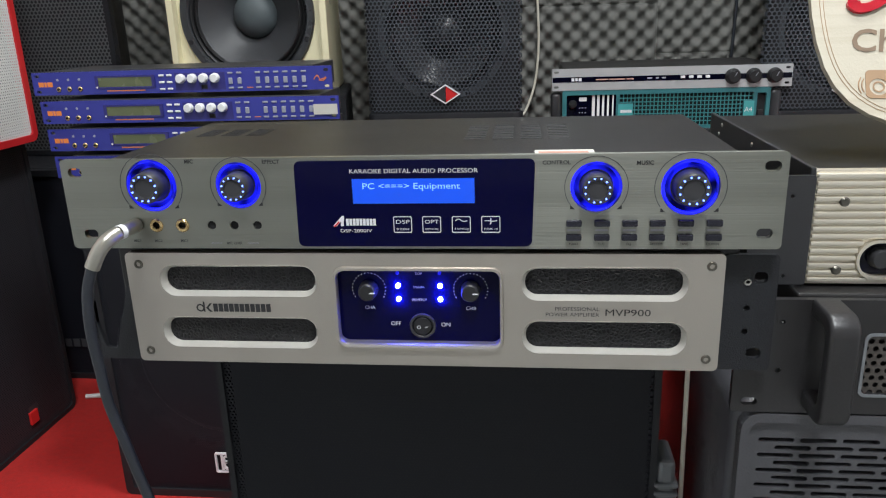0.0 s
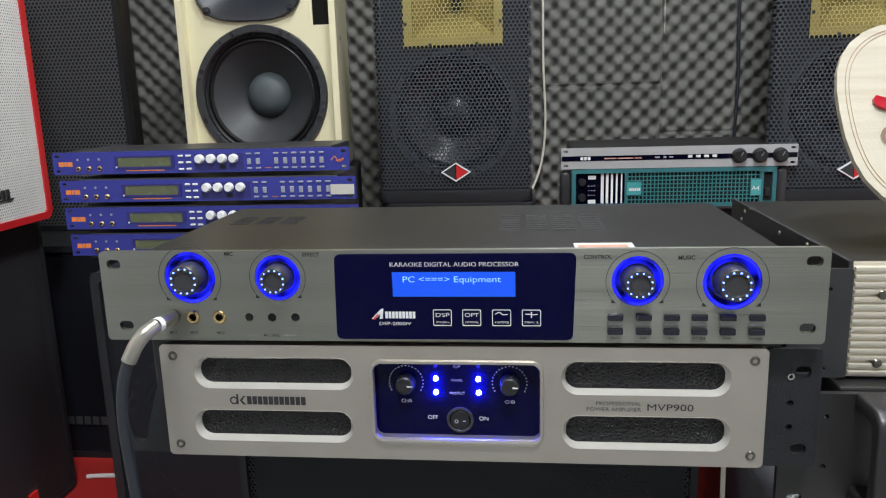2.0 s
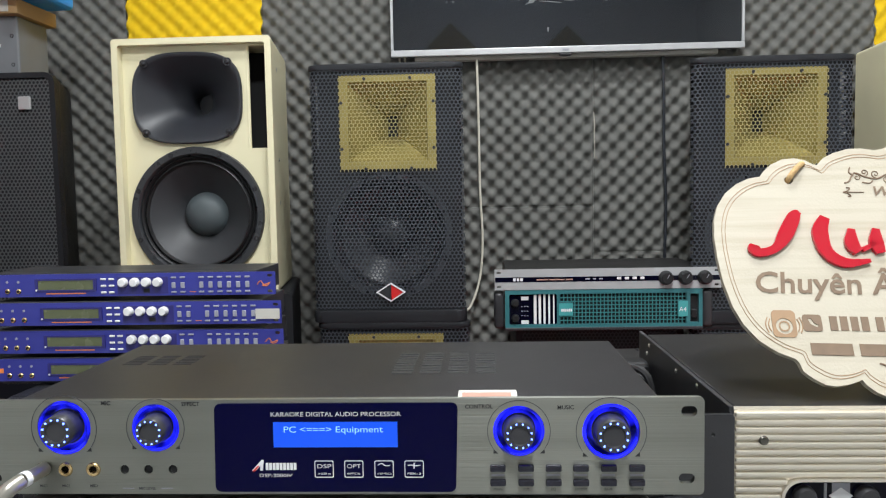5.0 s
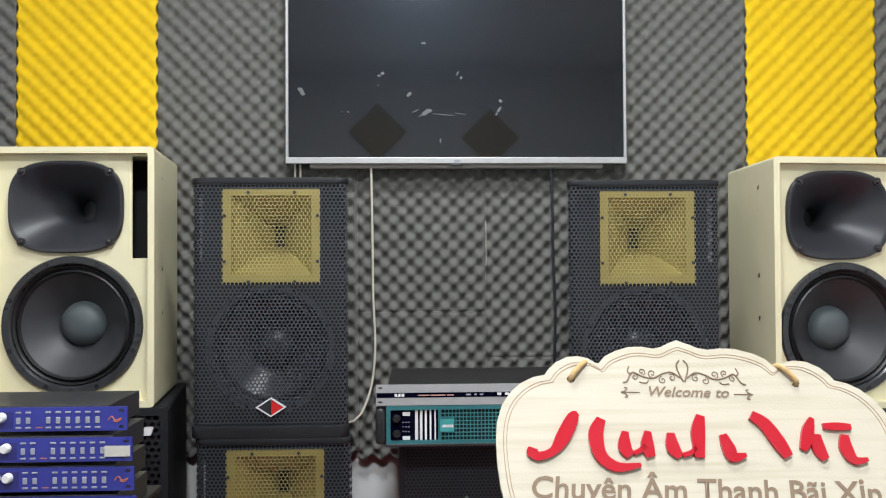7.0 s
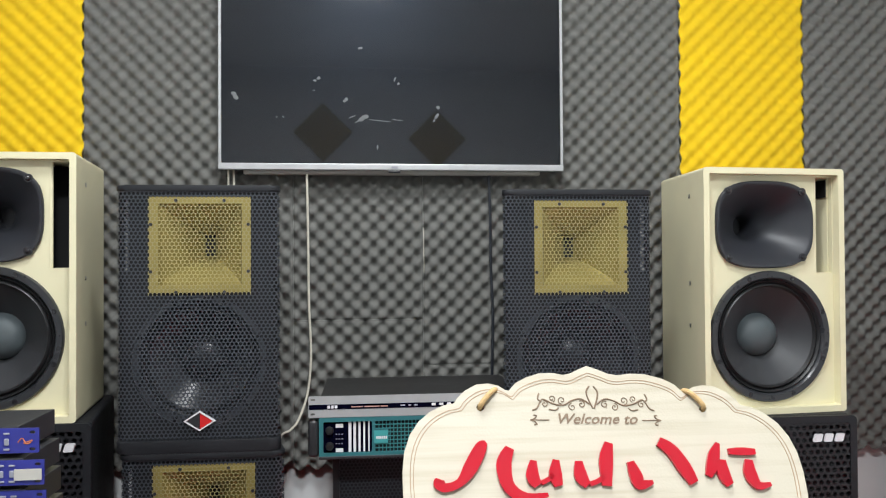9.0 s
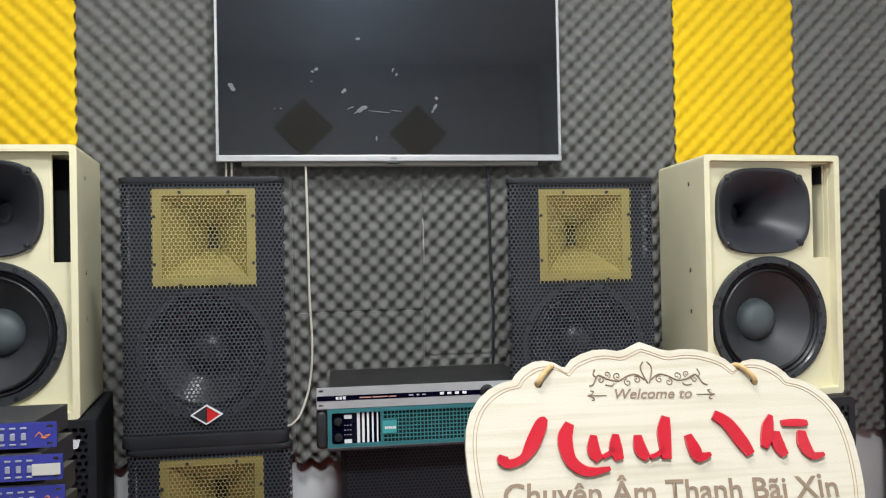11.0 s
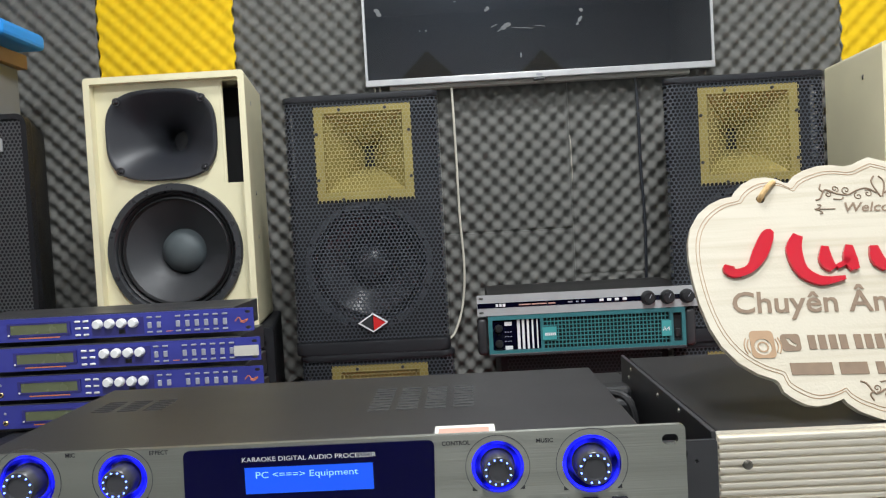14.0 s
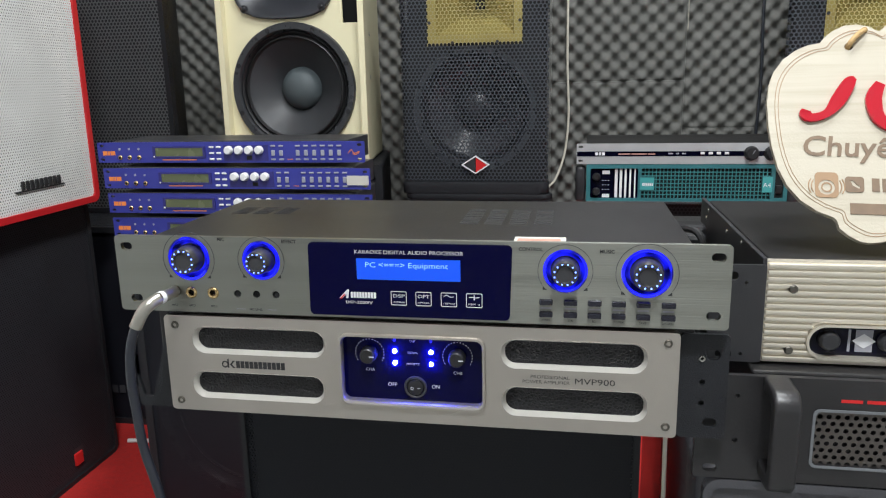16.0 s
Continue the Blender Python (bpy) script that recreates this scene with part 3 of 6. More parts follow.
for lx, ly in ((0.2, -0.45), (0.3, 0.75)):
    t = thing("ceiling_light", (lx, ly, WZ), "square white ceiling light panel, lit", "ceiling light", "ceiling lights")
    part("housing", box(lx - 0.19, lx + 0.19, ly - 0.19, ly + 0.19, WZ - 0.035, WZ - 0.001, 0.006), M["white"], t)
    part("diffuser", box(lx - 0.175, lx + 0.175, ly - 0.175, ly + 0.175, WZ - 0.040, WZ - 0.036), M["glass_lamp"], t, "glowing diffuser")


# ---- television ----
def television():
    t = thing("television", (0.30, 2.03, 1.21), "flat television with a black screen and silver lower bezel, off", "television")
    x0, x1, z0, z1 = -0.153, 0.754, 1.2045, 1.735
    part("body", box(x0 + 0.004, x1 - 0.004, 2.008, 2.045, z0 + 0.004, z1 - 0.004, 0.004), M["black_s"], t)
    part("screen", box(x0 + 0.008, x1 - 0.008, 2.004, 2.0075, z0 + 0.018, z1 - 0.008), M["screen"], t, "glossy black screen")
    part("lower_bezel", box(x0, x1, 1.998, 2.0078, z0, z0 + 0.017, 0.002), M["silver"], t, "silver bezel")
    for a, b in ((x0, x0 + 0.007), (x1 - 0.007, x1)):
        part("side_bezel", box(a, b, 2.0, 2.0079, z0 + 0.0175, z1, 0.0015), M["silver"], t, "thin silver bezel")
    part("upper_bezel", box(x0 + 0.0075, x1 - 0.0075, 2.0, 2.0079, z1 - 0.007, z1, 0.0015), M["silver"], t)
    part("sensor_bump", box(0.285, 0.315, 1.998, 2.010, z0 - 0.006, z0 - 0.0005, 0.0015), M["black_s"], t)
    part("maker_mark", box(0.292, 0.308, 1.9972, 1.9978, z0 + 0.005, z0 + 0.010), M["print_g"], t)
    part("wall_bracket", box(x0 + 0.06, x1 - 0.06, 2.020, 2.046, z0 - 0.009, z0 + 0.003, 0.002), M["tag"], t, "pale bracket strip")
    random.seed(4)
    # scuffs on the screen
    for cx, cz, w, h, a in ((0.172, 1.389, 0.011, 0.011, 0), (0.218, 1.341, 0.024, 0.013, -15), (0.205, 1.334, 0.026, 0.003, -35), (0.262, 1.336, 0.060, 0.0024, 6), (0.300, 1.339, 0.034, 0.0022, 8), (0.192, 1.346, 0.022, 0.004, -25),
                            (-0.113, 1.398, 0.022, 0.016, 35), (0.104, 1.446, 0.010, 0.008, 0), (0.092, 1.438, 0.009, 0.006, 20), (0.301, 1.444, 0.005, 0.012, 35), (0.313, 1.435, 0.005, 0.010, 30), (0.212, 1.528, 0.010, 0.012, 20),
                            (0.417, 1.373, 0.009, 0.009, 0), (0.413, 1.349, 0.009, 0.014, 35), (0.406, 1.337, 0.007, 0.010, 30), (0.011, 1.342, 0.004, 0.004, 0), (-0.005, 1.342, 0.003, 0.003, 0), (0.255, 1.262, 0.006, 0.018, 0), (0.090, 1.412, 0.005, 0.004, 0)):
        for k in range(3):
            s = lathe(cx + random.uniform(-0.3, 0.3) * w, 2.0034, cz + random.uniform(-0.3, 0.3) * h, [(0, 0), (0.5 * random.uniform(0.5, 1), 0.0003)], 9, None, "y", w, h)
            bmesh.ops.rotate(s, cent=(cx, 2, cz), matrix=Matrix.Rotation(radians(a), 3, "Y"), verts=s.verts)
            part("smudge", s, M["smear"], t, "pale scuff mark")


television()


# ---- loudspeakers ----
def woofer(t, cx, y, cz, r, name="woofer", cap="dome"):
    """A cone driver: gasket ring with bolts, half-roll surround, cone and dust cap; its rim stands 6 mm proud of y."""
    w = part(name, lathe(cx, y, cz, [(r * 0.862, 0.005), (r * 0.872, -0.001), (r * 0.885, -0.0035), (r * 0.90, -0.0065), (r * 0.985, -0.0075), (r, -0.004), (r, 0.002)], 56), M["bead"], t, "black rubber gasket ring", True)
    part("surround", lathe(cx, y, cz, [(r * 0.865, 0.004), (r * 0.848, -0.002), (r * 0.828, 0.001), (r * 0.81, 0.006), (r * 0.796, 0.001), (r * 0.778, -0.001), (r * 0.75, 0.006)], 56), M["rubber"], w, "", True)
    part("cone", lathe(cx, y, cz, [(r * 0.752, 0.006), (r * 0.60, 0.024), (r * 0.45, 0.042), (r * 0.33, 0.056)], 56), M["cone" if cap == "dome" else "cone_k"], w, "black cone", True)
    part("dust_cap", lathe(cx, y, cz, [(r * 0.335, 0.056), (r * 0.31, 0.044), (r * 0.22, 0.032), (r * 0.11, 0.026), (0, 0.024)], 40), M[cap], w, "rounded dust cap", True)
    for i in range(8):
        a = radians(22.5 + 45 * i)
        screw(cx + 0.945 * r * math.cos(a), y - 0.0085, cz + 0.945 * r * math.sin(a), r * 0.036, M["bolt"], w, "bolt")
    return w


def tapered_cabinet(w, h, d, taper, wall, y0, x0, z0, bevel):
    """An open-fronted cabinet shell, narrower at the back."""
    bm = bmesh.new()
    out_f = [bm.verts.new((x, y0, z)) for x, z in rrect(x0, x0 + w, z0, z0 + h, bevel, 4)]
    in_f = [bm.verts.new((x, y0, z)) for x, z in rrect(x0 + wall, x0 + w - wall, z0 + wall, z0 + h - wall, bevel * 0.6, 4)]
    out_b = [bm.verts.new((x, y0 + d, z)) for x, z in rrect(x0 + taper, x0 + w - taper, z0, z0 + h, bevel, 4)]
    in_b = [bm.verts.new((v.co.x, y0 + 0.03, v.co.z)) for v in in_f]
    n = len(out_f)
    for i in range(n):
        j = (i + 1) % n
        bm.faces.new((out_f[i], out_f[j], in_f[j], in_f[i]))
        bm.faces.new((out_f[i], out_b[i], out_b[j], out_f[j]))
        bm.faces.new((in_f[i], in_f[j], in_b[j], in_b[i]))
    bm.faces.new(out_b)
    return bm


def cream_speaker():
    x0, x1, z0, z1, y = -0.736, -0.379, 0.632, 1.1985, 1.665
    cx, w, h = (x0 + x1) / 2, x1 - x0, z1 - z0
    t = thing("cream_loudspeaker", (cx, y + 0.14, z0), "cream painted two-way loudspeaker without its front grille, on a black subwoofer", "loudspeaker", "cream loudspeakers")
    cab = part("cabinet", tapered_cabinet(w, h, 0.29, 0.042, 0.014, y, x0, z0, 0.008), M["cream"], t, "cream textured cabinet")
    yb = y + 0.022
    hx, hz, wx, wz, wr = cx - 0.017, z1 - 0.130, cx - 0.004, z1 - 0.3895, 0.152
    px0, px1, pz0, pz1 = x1 - 0.061, x1 - 0.0145, z1 - 0.243, z1 - 0.018
    part("baffle", plate(rrect(x0 + 0.0142, x1 - 0.0142, z0 + 0.0142, z1 - 0.0142, 0.004, 2), [circle(wx, wz, wr * 0.93, 40), rrect(hx - 0.106, hx + 0.106, hz - 0.085, hz + 0.085, 0.045), [(px0, pz0), (px1 - 0.001, pz0), (px1 - 0.001, pz1), (px0, pz1)]], yb, yb + 0.012), M["cream"], t)
    # the slot behind the baffle is open towards the horn; its outer wall is the painted cabinet side
    bm = box(px1 - 0.0045, px1 - 0.0016, yb + 0.0125, yb + 0.085, pz0, pz1)
    for c, d in ((pz0 - 0.006, pz0), (pz1, pz1 + 0.003)):
        bm = box(px0 - 0.004, px1 - 0.0016, yb + 0.0125, yb + 0.085, c, d, bm=bm)
    part("port_pocket", bm, M["cream"], t)
    part("port", box(px0 - 0.075, px1 - 0.003, yb + 0.086, yb + 0.09, pz0, pz1), M["dark"], t, "black port opening")
    part("port_lining", box(px0 - 0.079, px0 - 0.0755, yb + 0.0725, yb + 0.086, pz0, pz1), M["dark"], t)
    # added near-black patch in place of the dark hole at the port's top
    part("port_dark_patch", box(px1 - 0.0080, px1 - 0.0048, yb + 0.014, yb + 0.060, pz1 - 0.046, pz1 - 0.004, 0.001), M["dark"], t, "added black patch standing for the upper end of the port hole")
    part("baffle_edge", tube([(px0, yb + 0.004, pz0), (px0, yb + 0.004, pz1)], 0.0048, 12, None, 2), M["cream"], t, "rounded edge beside the port", True)
    part("top_recess", box(cx - 0.075, cx + 0.075, y - 0.0004, y + 0.008, z1 - 0.0118, z1 - 0.0065, 0.001), M["cream"], t)
    # horn flare: superelliptic mouth narrowing to a throat
    bm, rows = bmesh.new(), []
    for s, sz, yy, e in ((1.0, 1.0, -0.003, 3.1), (1.0, 1.0, -0.009, 3.1), (0.985, 0.98, -0.0115, 3.1), (0.96, 0.95, -0.0115, 3.0), (0.92, 0.90, -0.0075, 2.9), (0.85, 0.82, 0.000, 2.8), (0.74, 0.70, 0.012, 2.7), (0.60, 0.55, 0.029, 2.6), (0.44, 0.42, 0.048, 2.4), (0.30, 0.33, 0.067, 2.3), (0.215, 0.275, 0.083, 2.2), (0.19, 0.25, 0.098, 2.1), (0.18, 0.24, 0.13, 2.0)):
        row = []
        for i in range(64):
            a = 2 * math.pi * i / 64
            c, q = math.cos(a), math.sin(a)
            k = (abs(c) ** e + abs(q) ** e) ** (-1 / e)
            row.append(bm.verts.new((hx + 0.124 * s * k * c, yb + yy, hz + 0.101 * sz * k * q)))
        rows.append(row)
    for a, b in zip(rows, rows[1:]):
        for i in range(64):
            bm.faces.new((a[i], a[(i + 1) % 64], b[(i + 1) % 64], b[i]))
    bm.faces.new(rows[-1])
    horn = part("horn", bm, M["horn"], t, "black moulded horn", True)
    for sx in (-1, 1):
        for s in (-1, 1):
            bx, bz = hx + sx * 0.0945, hz + s * 0.0765
            part("bolt", lathe(bx, yb - 0.0138, bz, [(0, -0.0030), (0.0022, -0.0028), (0.0044, -0.0018), (0.0058, 0.0002), (0.0060, 0.0016), (0.0092, 0.0020), (0.0096, 0.0050)], 18), M["bolt"], horn, smooth=True)
    woofer(t, wx, yb - 0.002, wz, wr)
    for sx, xx in ((-1, x0), (1, x1)):
        for zz in (z0 + 0.20, z0 + 0.30, z1 - 0.06):
            bm = box(xx + (0.012 if sx < 0 else -0.016), xx + (0.016 if sx < 0 else -0.012), y + 0.085, y + 0.093, zz - 0.005, zz + 0.005, 0.0012)
            part("side_fixing", bm, M["steel"], t, "small plated fixing")
    return t


cream = cream_speaker()
copy_thing(cream, Matrix.Translation((1.1534, 1.8086, 0.609)) @ Matrix.Rotation(radians(4.5), 4, "Z"))


def sub_cabinet(x0, x1, y, z1, name="subwoofer"):
    cx = (x0 + x1) / 2
    t = thing("subwoofer", (cx, y + 0.2, 0), "black subwoofer with a coarse hexagon grille on the floor", "subwoofer", "subwoofers under the cream loudspeakers")
    part("cabinet", frame_ring(rrect(x0, x1, 0.0, z1, 0.012), rrect(x0 + 0.016, x1 - 0.016, 0.016, z1 - 0.016, 0.008), y, y + 0.012), M["black"], t)
    body = box(x0, x1, y + 0.0125, y + 0.36, 0.0, z1, 0.008)
    for v in body.verts:
        v.co.x = cx + (v.co.x - cx) * (1 - 0.34 * (v.co.y - y) / 0.36)
    part("body", body, M["black"], t)
    part("grille", box(x0 + 0.0165, x1 - 0.0165, y + 0.002, y + 0.003, 0.0165, z1 - 0.0165), M["g_hexb"], t, "hexagon punched grille")
    for k in range(3):
        a = x1 - 0.105 + k * 0.026
        s = box(a, a + 0.020, y - 0.001, y + 0.0015, z1 - 0.058, z1 - 0.040, 0.003)
        for v in s.verts:
            v.co.x += (v.co.z - z1 + 0.05) * 0.3
        part("maker_badge", s, M["print_w"], t, "silver badge bar")
    return t


sub_cabinet(-0.752, -0.348, 1.66, 0.631)
sub_cabinet(0.958, 1.338, 1.640, 0.608)


def horn_speaker():
    """Black two-way box: wrap-round punched grille with a square gold horn behind its upper half."""
    x0, x1, z0, z1, y = -0.302, 0.042, 0.563, 1.130, 1.655
    cx = (x0 + x1) / 2
    t = thing("horn_loudspeaker", (cx, y + 0.16, z0), "black two-way loudspeaker, punched grille over a gold square horn", "loudspeaker", "black horn loudspeakers")
    def narrow(bm):
        for v in bm.verts:
            v.co.x = cx + (v.co.x - cx) * (1 - 0.50 * max(0.0, v.co.y - y - 0.02) / 0.30)
        return bm
    for name, a, b in (("bottom_cap", z0, z0 + 0.028), ("top_cap", z1 - 0.013, z1)):
        bm = bmesh.new()
        outline = rrect(x0, x1, y + 0.003, y + 0.32, 0.024, 8)
        lo = [bm.verts.new((p, q, a)) for p, q in outline]
        hi = [bm.verts.new((p, q, b)) for p, q in outline]
        for i in range(len(lo)):
            bm.faces.new((lo[i], lo[(i + 1) % len(lo)], hi[(i + 1) % len(lo)], hi[i]))
        bm.faces.new(lo), bm.faces.new(hi)
        rim = [e for e in bm.edges if abs(e.verts[0].co.z - e.verts[1].co.z) < 1e-6]
        bmesh.ops.bevel(bm, geom=rim, offset=0.0035, segments=2, affect="EDGES", profile=0.5)
        part(name, narrow(bm), M["black"], t, "", True)
    part("cabinet", narrow(box(x0 + 0.012, x1 - 0.012, y + 0.13, y + 0.315, z0 + 0.026, z1 - 0.013)), M["black"], t)
    # grille sheet bends round both sides
    gx0, gx1, gz0, gz1 = cx - 0.102, cx + 0.1105, z1 - 0.2335, z1 - 0.0265
    bm = bmesh.new()
    front = rrect(x0 + 0.0015, x1 - 0.0015, y + 0.006, y + 0.30, 0.023, 8)
    run = [p for p in front if p[1] < y + 0.14]
    run = sorted([p for p in run if p[0] < cx], key=lambda p: -p[1]) + sorted([p for p in run if p[0] >= cx], key=lambda p: p[1])
    run = [(run[0][0], y + 0.13)] + run + [(run[-1][0], y + 0.13)]
    full = []
    for p, q in zip(run, run[1:]):
        full.append(p)
        if p[0] < gx0 < q[0]:
            full += [(gx0, y + 0.006), (gx1, y + 0.006)]
    full.append(run[-1])
    zz = [z0 + 0.029, gz0, gz1, z1 - 0.0135]
    rows = [[bm.verts.new((p, q, z)) for p, q in full] for z in zz]
    for r in range(3):
        for i in range(len(full) - 1):
            if r == 1 and abs(full[i][0] - gx0) < 1e-6 and abs(full[i + 1][0] - gx1) < 1e-6:
                continue
            bm.faces.new((rows[r][i], rows[r][i + 1], rows[r + 1][i + 1], rows[r + 1][i]))
    part("grille", narrow(bm), M["g_black"], t, "black punched steel grille")
    part("gold_grille", box(gx0, gx1, y + 0.0035, y + 0.0042, gz0, gz1), M["g_yellow"], t, "gold punched grille plate")
    # square horn
    bm, rows = bmesh.new(), []
    hcx, hcz = (gx0 + gx1) / 2, (gz0 + gz1) / 2 + 0.004
    for wx, wz, d in ((0.105, 0.1015, 0.008), (0.087, 0.087, 0.0085), (0.082, 0.082, 0.018), (0.072, 0.071, 0.030), (0.045, 0.048, 0.062), (0.022, 0.032, 0.096), (0.0115, 0.0245, 0.115)):
        rows.append([bm.verts.new((hcx + sx * wx, y + d, hcz + sz * wz)) for sx, sz in ((-1, -1), (1, -1), (1, 1), (-1, 1))])
    for a, b in zip(rows, rows[1:]):
        for i in range(4):
            bm.faces.new((a[i], a[(i + 1) % 4], b[(i + 1) % 4], b[i]))
    horn = part("horn", bm, M["gold"], t, "gold painted horn")
    part("throat", box(hcx - 0.011, hcx + 0.011, y + 0.1152, y + 0.117, hcz - 0.0245, hcz + 0.0245), M["dark"], horn)
    for sx, sz in ((-0.045, -1), (0.055, -1), (-0.045, 1), (0.055, 1)):
        screw(cx + sx, y + 0.0025, (gz0 + 0.006) if sz < 0 else (gz1 - 0.006), 0.0036, M["black_s"], t)
    for sx in (-1, 1):
        for dz in (0.05, 0.15):
            screw(cx + sx * 0.101 + 0.004, y + 0.0025, gz0 + dz, 0.0036, M["black_s"], t)
    # baffle coloured near-black, so the shade behind the grille holes is painted
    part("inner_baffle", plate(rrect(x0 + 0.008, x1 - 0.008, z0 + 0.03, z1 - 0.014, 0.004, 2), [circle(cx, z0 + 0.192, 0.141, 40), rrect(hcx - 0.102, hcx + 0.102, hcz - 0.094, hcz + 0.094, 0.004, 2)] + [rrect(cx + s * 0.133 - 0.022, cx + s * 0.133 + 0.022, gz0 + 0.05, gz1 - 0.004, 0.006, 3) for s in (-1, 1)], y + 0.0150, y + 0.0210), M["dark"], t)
    # added near-black sheets stand for the unlit hollow behind the baffle
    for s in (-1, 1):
        part("pocket_shade_sheet", box(cx + s * 0.133 - 0.026, cx + s * 0.133 + 0.026, y + 0.060, y + 0.064, gz0 + 0.04, gz1 + 0.004), M["dark"], t)
    part("inner_shade_sheet", box(x0 + 0.05, x1 - 0.05, y + 0.118, y + 0.122, z0 + 0.03, z1 - 0.03), M["dark"], t)
    woofer(t, cx, y + 0.028, z0 + 0.192, 0.142, cap="cap_k")
    # diamond badge
    bx, bz = cx + 0.004, z0 + 0.068
    dia = [(bx - 0.033, bz), (bx, bz - 0.021), (bx + 0.033, bz), (bx, bz + 0.021)]
    inn = [(bx - 0.028, bz), (bx, bz - 0.018), (bx + 0.028, bz), (bx, bz + 0.018)]
    badge = part("badge", frame_ring(dia, inn, y - 0.0005, y + 0.005), M["print_w"], t, "diamond badge with a silver edge")
    part("badge_red", plate([(bx + 0.001, bz - 0.0172), (bx + 0.0272, bz), (bx + 0.001, bz + 0.0172)], [], y + 0.001, y + 0.004), M["redp"], badge, "red half")
    part("badge_black", plate([(bx - 0.001, bz + 0.0172), (bx - 0.0272, bz), (bx - 0.001, bz - 0.0172)], [], y + 0.001, y + 0.004), M["black_s"], badge)
    return t


hs = horn_speaker()
copy_thing(hs, Matrix.Translation((0.696, 1.645 + 0.16, 0.5555)))
for lx, ly, k in ((-0.122, 1.655 + 0.16, 0.9925), (0.696, 1.65 + 0.16, 0.9793)):
    c = copy_thing(hs, Matrix.Translation((lx, ly, 0.0)))
    c.scale = (1, 1, k)


def grille_box(name, label, x0, x1, y0, y1, z0, z1, material, group="", category="loudspeaker", cone=None, bevel=0.012, lip=0.014, taper=0.0):
    """A black box whose whole front is a flat punched grille set in a lip."""
    t = thing(name, ((x0 + x1) / 2, (y0 + y1) / 2, z0), label, category, group)
    part("front_frame", frame_ring(rrect(x0, x1, z0, z1, bevel), rrect(x0 + lip, x1 - lip, z0 + lip, z1 - lip, bevel * 0.5), y0, y0 + 0.02), M["black"], t)
    body = box(x0, x1, y0 + 0.0205, y1, z0, z1, bevel * 0.6)
    for v in body.verts:
        v.co.x = (x0 + x1) / 2 + (v.co.x - (x0 + x1) / 2) * (1 - taper * (v.co.y - y0) / (y1 - y0))
    part("cabinet", body, M["black"], t)
    part("grille", box(x0 + lip - 0.001, x1 - lip + 0.001, y0 + 0.004, y0 + 0.005, z0 + lip - 0.001, z1 - lip + 0.001), material, t, "punched grille")
    if cone:
        woofer(t, cone[0], y0 + 0.0175, cone[1], cone[2])
    return t


# left rear box, with things on top
lb = grille_box("tall_loudspeaker", "tall black loudspeaker with a rounded edge and a small silver badge", -1.20, -0.888, 1.70, 2.04, 0.502, 1.138, M["g_tall"], "", "loudspeaker", None, 0.025, 0.012, 0.95)
part("badge", box(-0.973, -0.945, 1.696, 1.7035, 1.054, 1.084, 0.002), M["silver"], lb, "small silver badge")
base = grille_box("bass_cabinet", "black bass cabinet under the tall loudspeaker", -1.20, -0.80, 1.52, 2.02, 0.0, 0.50, M["g_gold"])
bars([(-1.02, -1.005), (-1.000, -0.985), (-0.98, -0.965), (-0.96, -0.945), (-0.94, -0.925), (-0.92, -0.905)], 1.519, 0.083, 0.103, M["print_d"], base, "maker_badge")
t = thing("grey_device", (-1.07, 1.78, 1.138), "small grey audio device standing on the tall loudspeaker", "device")
part("case", box(-1.20, -0.978, 1.72, 1.84, 1.1385, 1.27, 0.004), M["grey"], t)
for dx, dz in ((0.015, 0.02), (0.015, 0.085), (0.06, 0.04), (0.06, 0.10)):
    screw(-0.978 - dx, 1.7195, 1.14 + dz, 0.005, M["black_s"], t)
bars([(-1.06, -1.02)], 1.7195, 1.20, 1.207, M["print_w"], t)
bars([(-1.09, -1.03)], 1.7195, 1.25, 1.257, M["print_w"], t)
t = thing("cardboard_carton", (-1.1, 1.8, 1.27), "opened cardboard carton with a white label on the grey device", "carton")
part("carton", box(-1.22, -0.965, 1.70, 1.86, 1.2705, 1.305, 0.002), M["cardboard"], t)
part("paper_label", box(-1.10, -0.985, 1.6985, 1.6998, 1.275, 1.303), M["tag"], t)
t = thing("blue_bag", (-1.05, 1.8, 1.305), "bright blue plastic folder lying on the carton", "folder")
part("sleeve", box(-1.25, -0.905, 1.66, 1.84, 1.3055, 1.345, 0.012, 3), M["bluebox"], t)
bars([(-0.955, -0.945)], 1.6595, 1.316, 1.324, M["print_w"], t)

# boxes in the middle
bx = grille_box("grille_loudspeaker", "black grille-fronted loudspeaker carrying the stack of blue processors", -0.655, -0.268, 1.09, 1.38, 0.0, 0.546, M["g_gold"], "", "loudspeaker", (-0.46, 0.26, 0.175))
bm = frame_ring(rrect(-0.4815, -0.4435, 0.054, 0.092, 0.002, 2), rrect(-0.4785, -0.4465, 0.057, 0.089, 0.001, 2), 1.086, 1.090)
badge = part("badge", bm, M["print_w"], bx, "square white badge")
bm = lathe(-0.4605, 1.0862, 0.080, [(0.004, 0), (0.0075, 0), (0.0075, 0.003), (0.004, 0.003), (0.004, 0)], 16)
bm = lathe(-0.4605, 1.0862, 0.068, [(0.004, 0), (0.0085, 0), (0.0085, 0.003), (0.004, 0.003), (0.004, 0)], 16, bm)
part("badge_mark", box(-0.4710, -0.4672, 1.0862, 1.089, 0.058, 0.088, bm=bm), M["print_w"], badge)
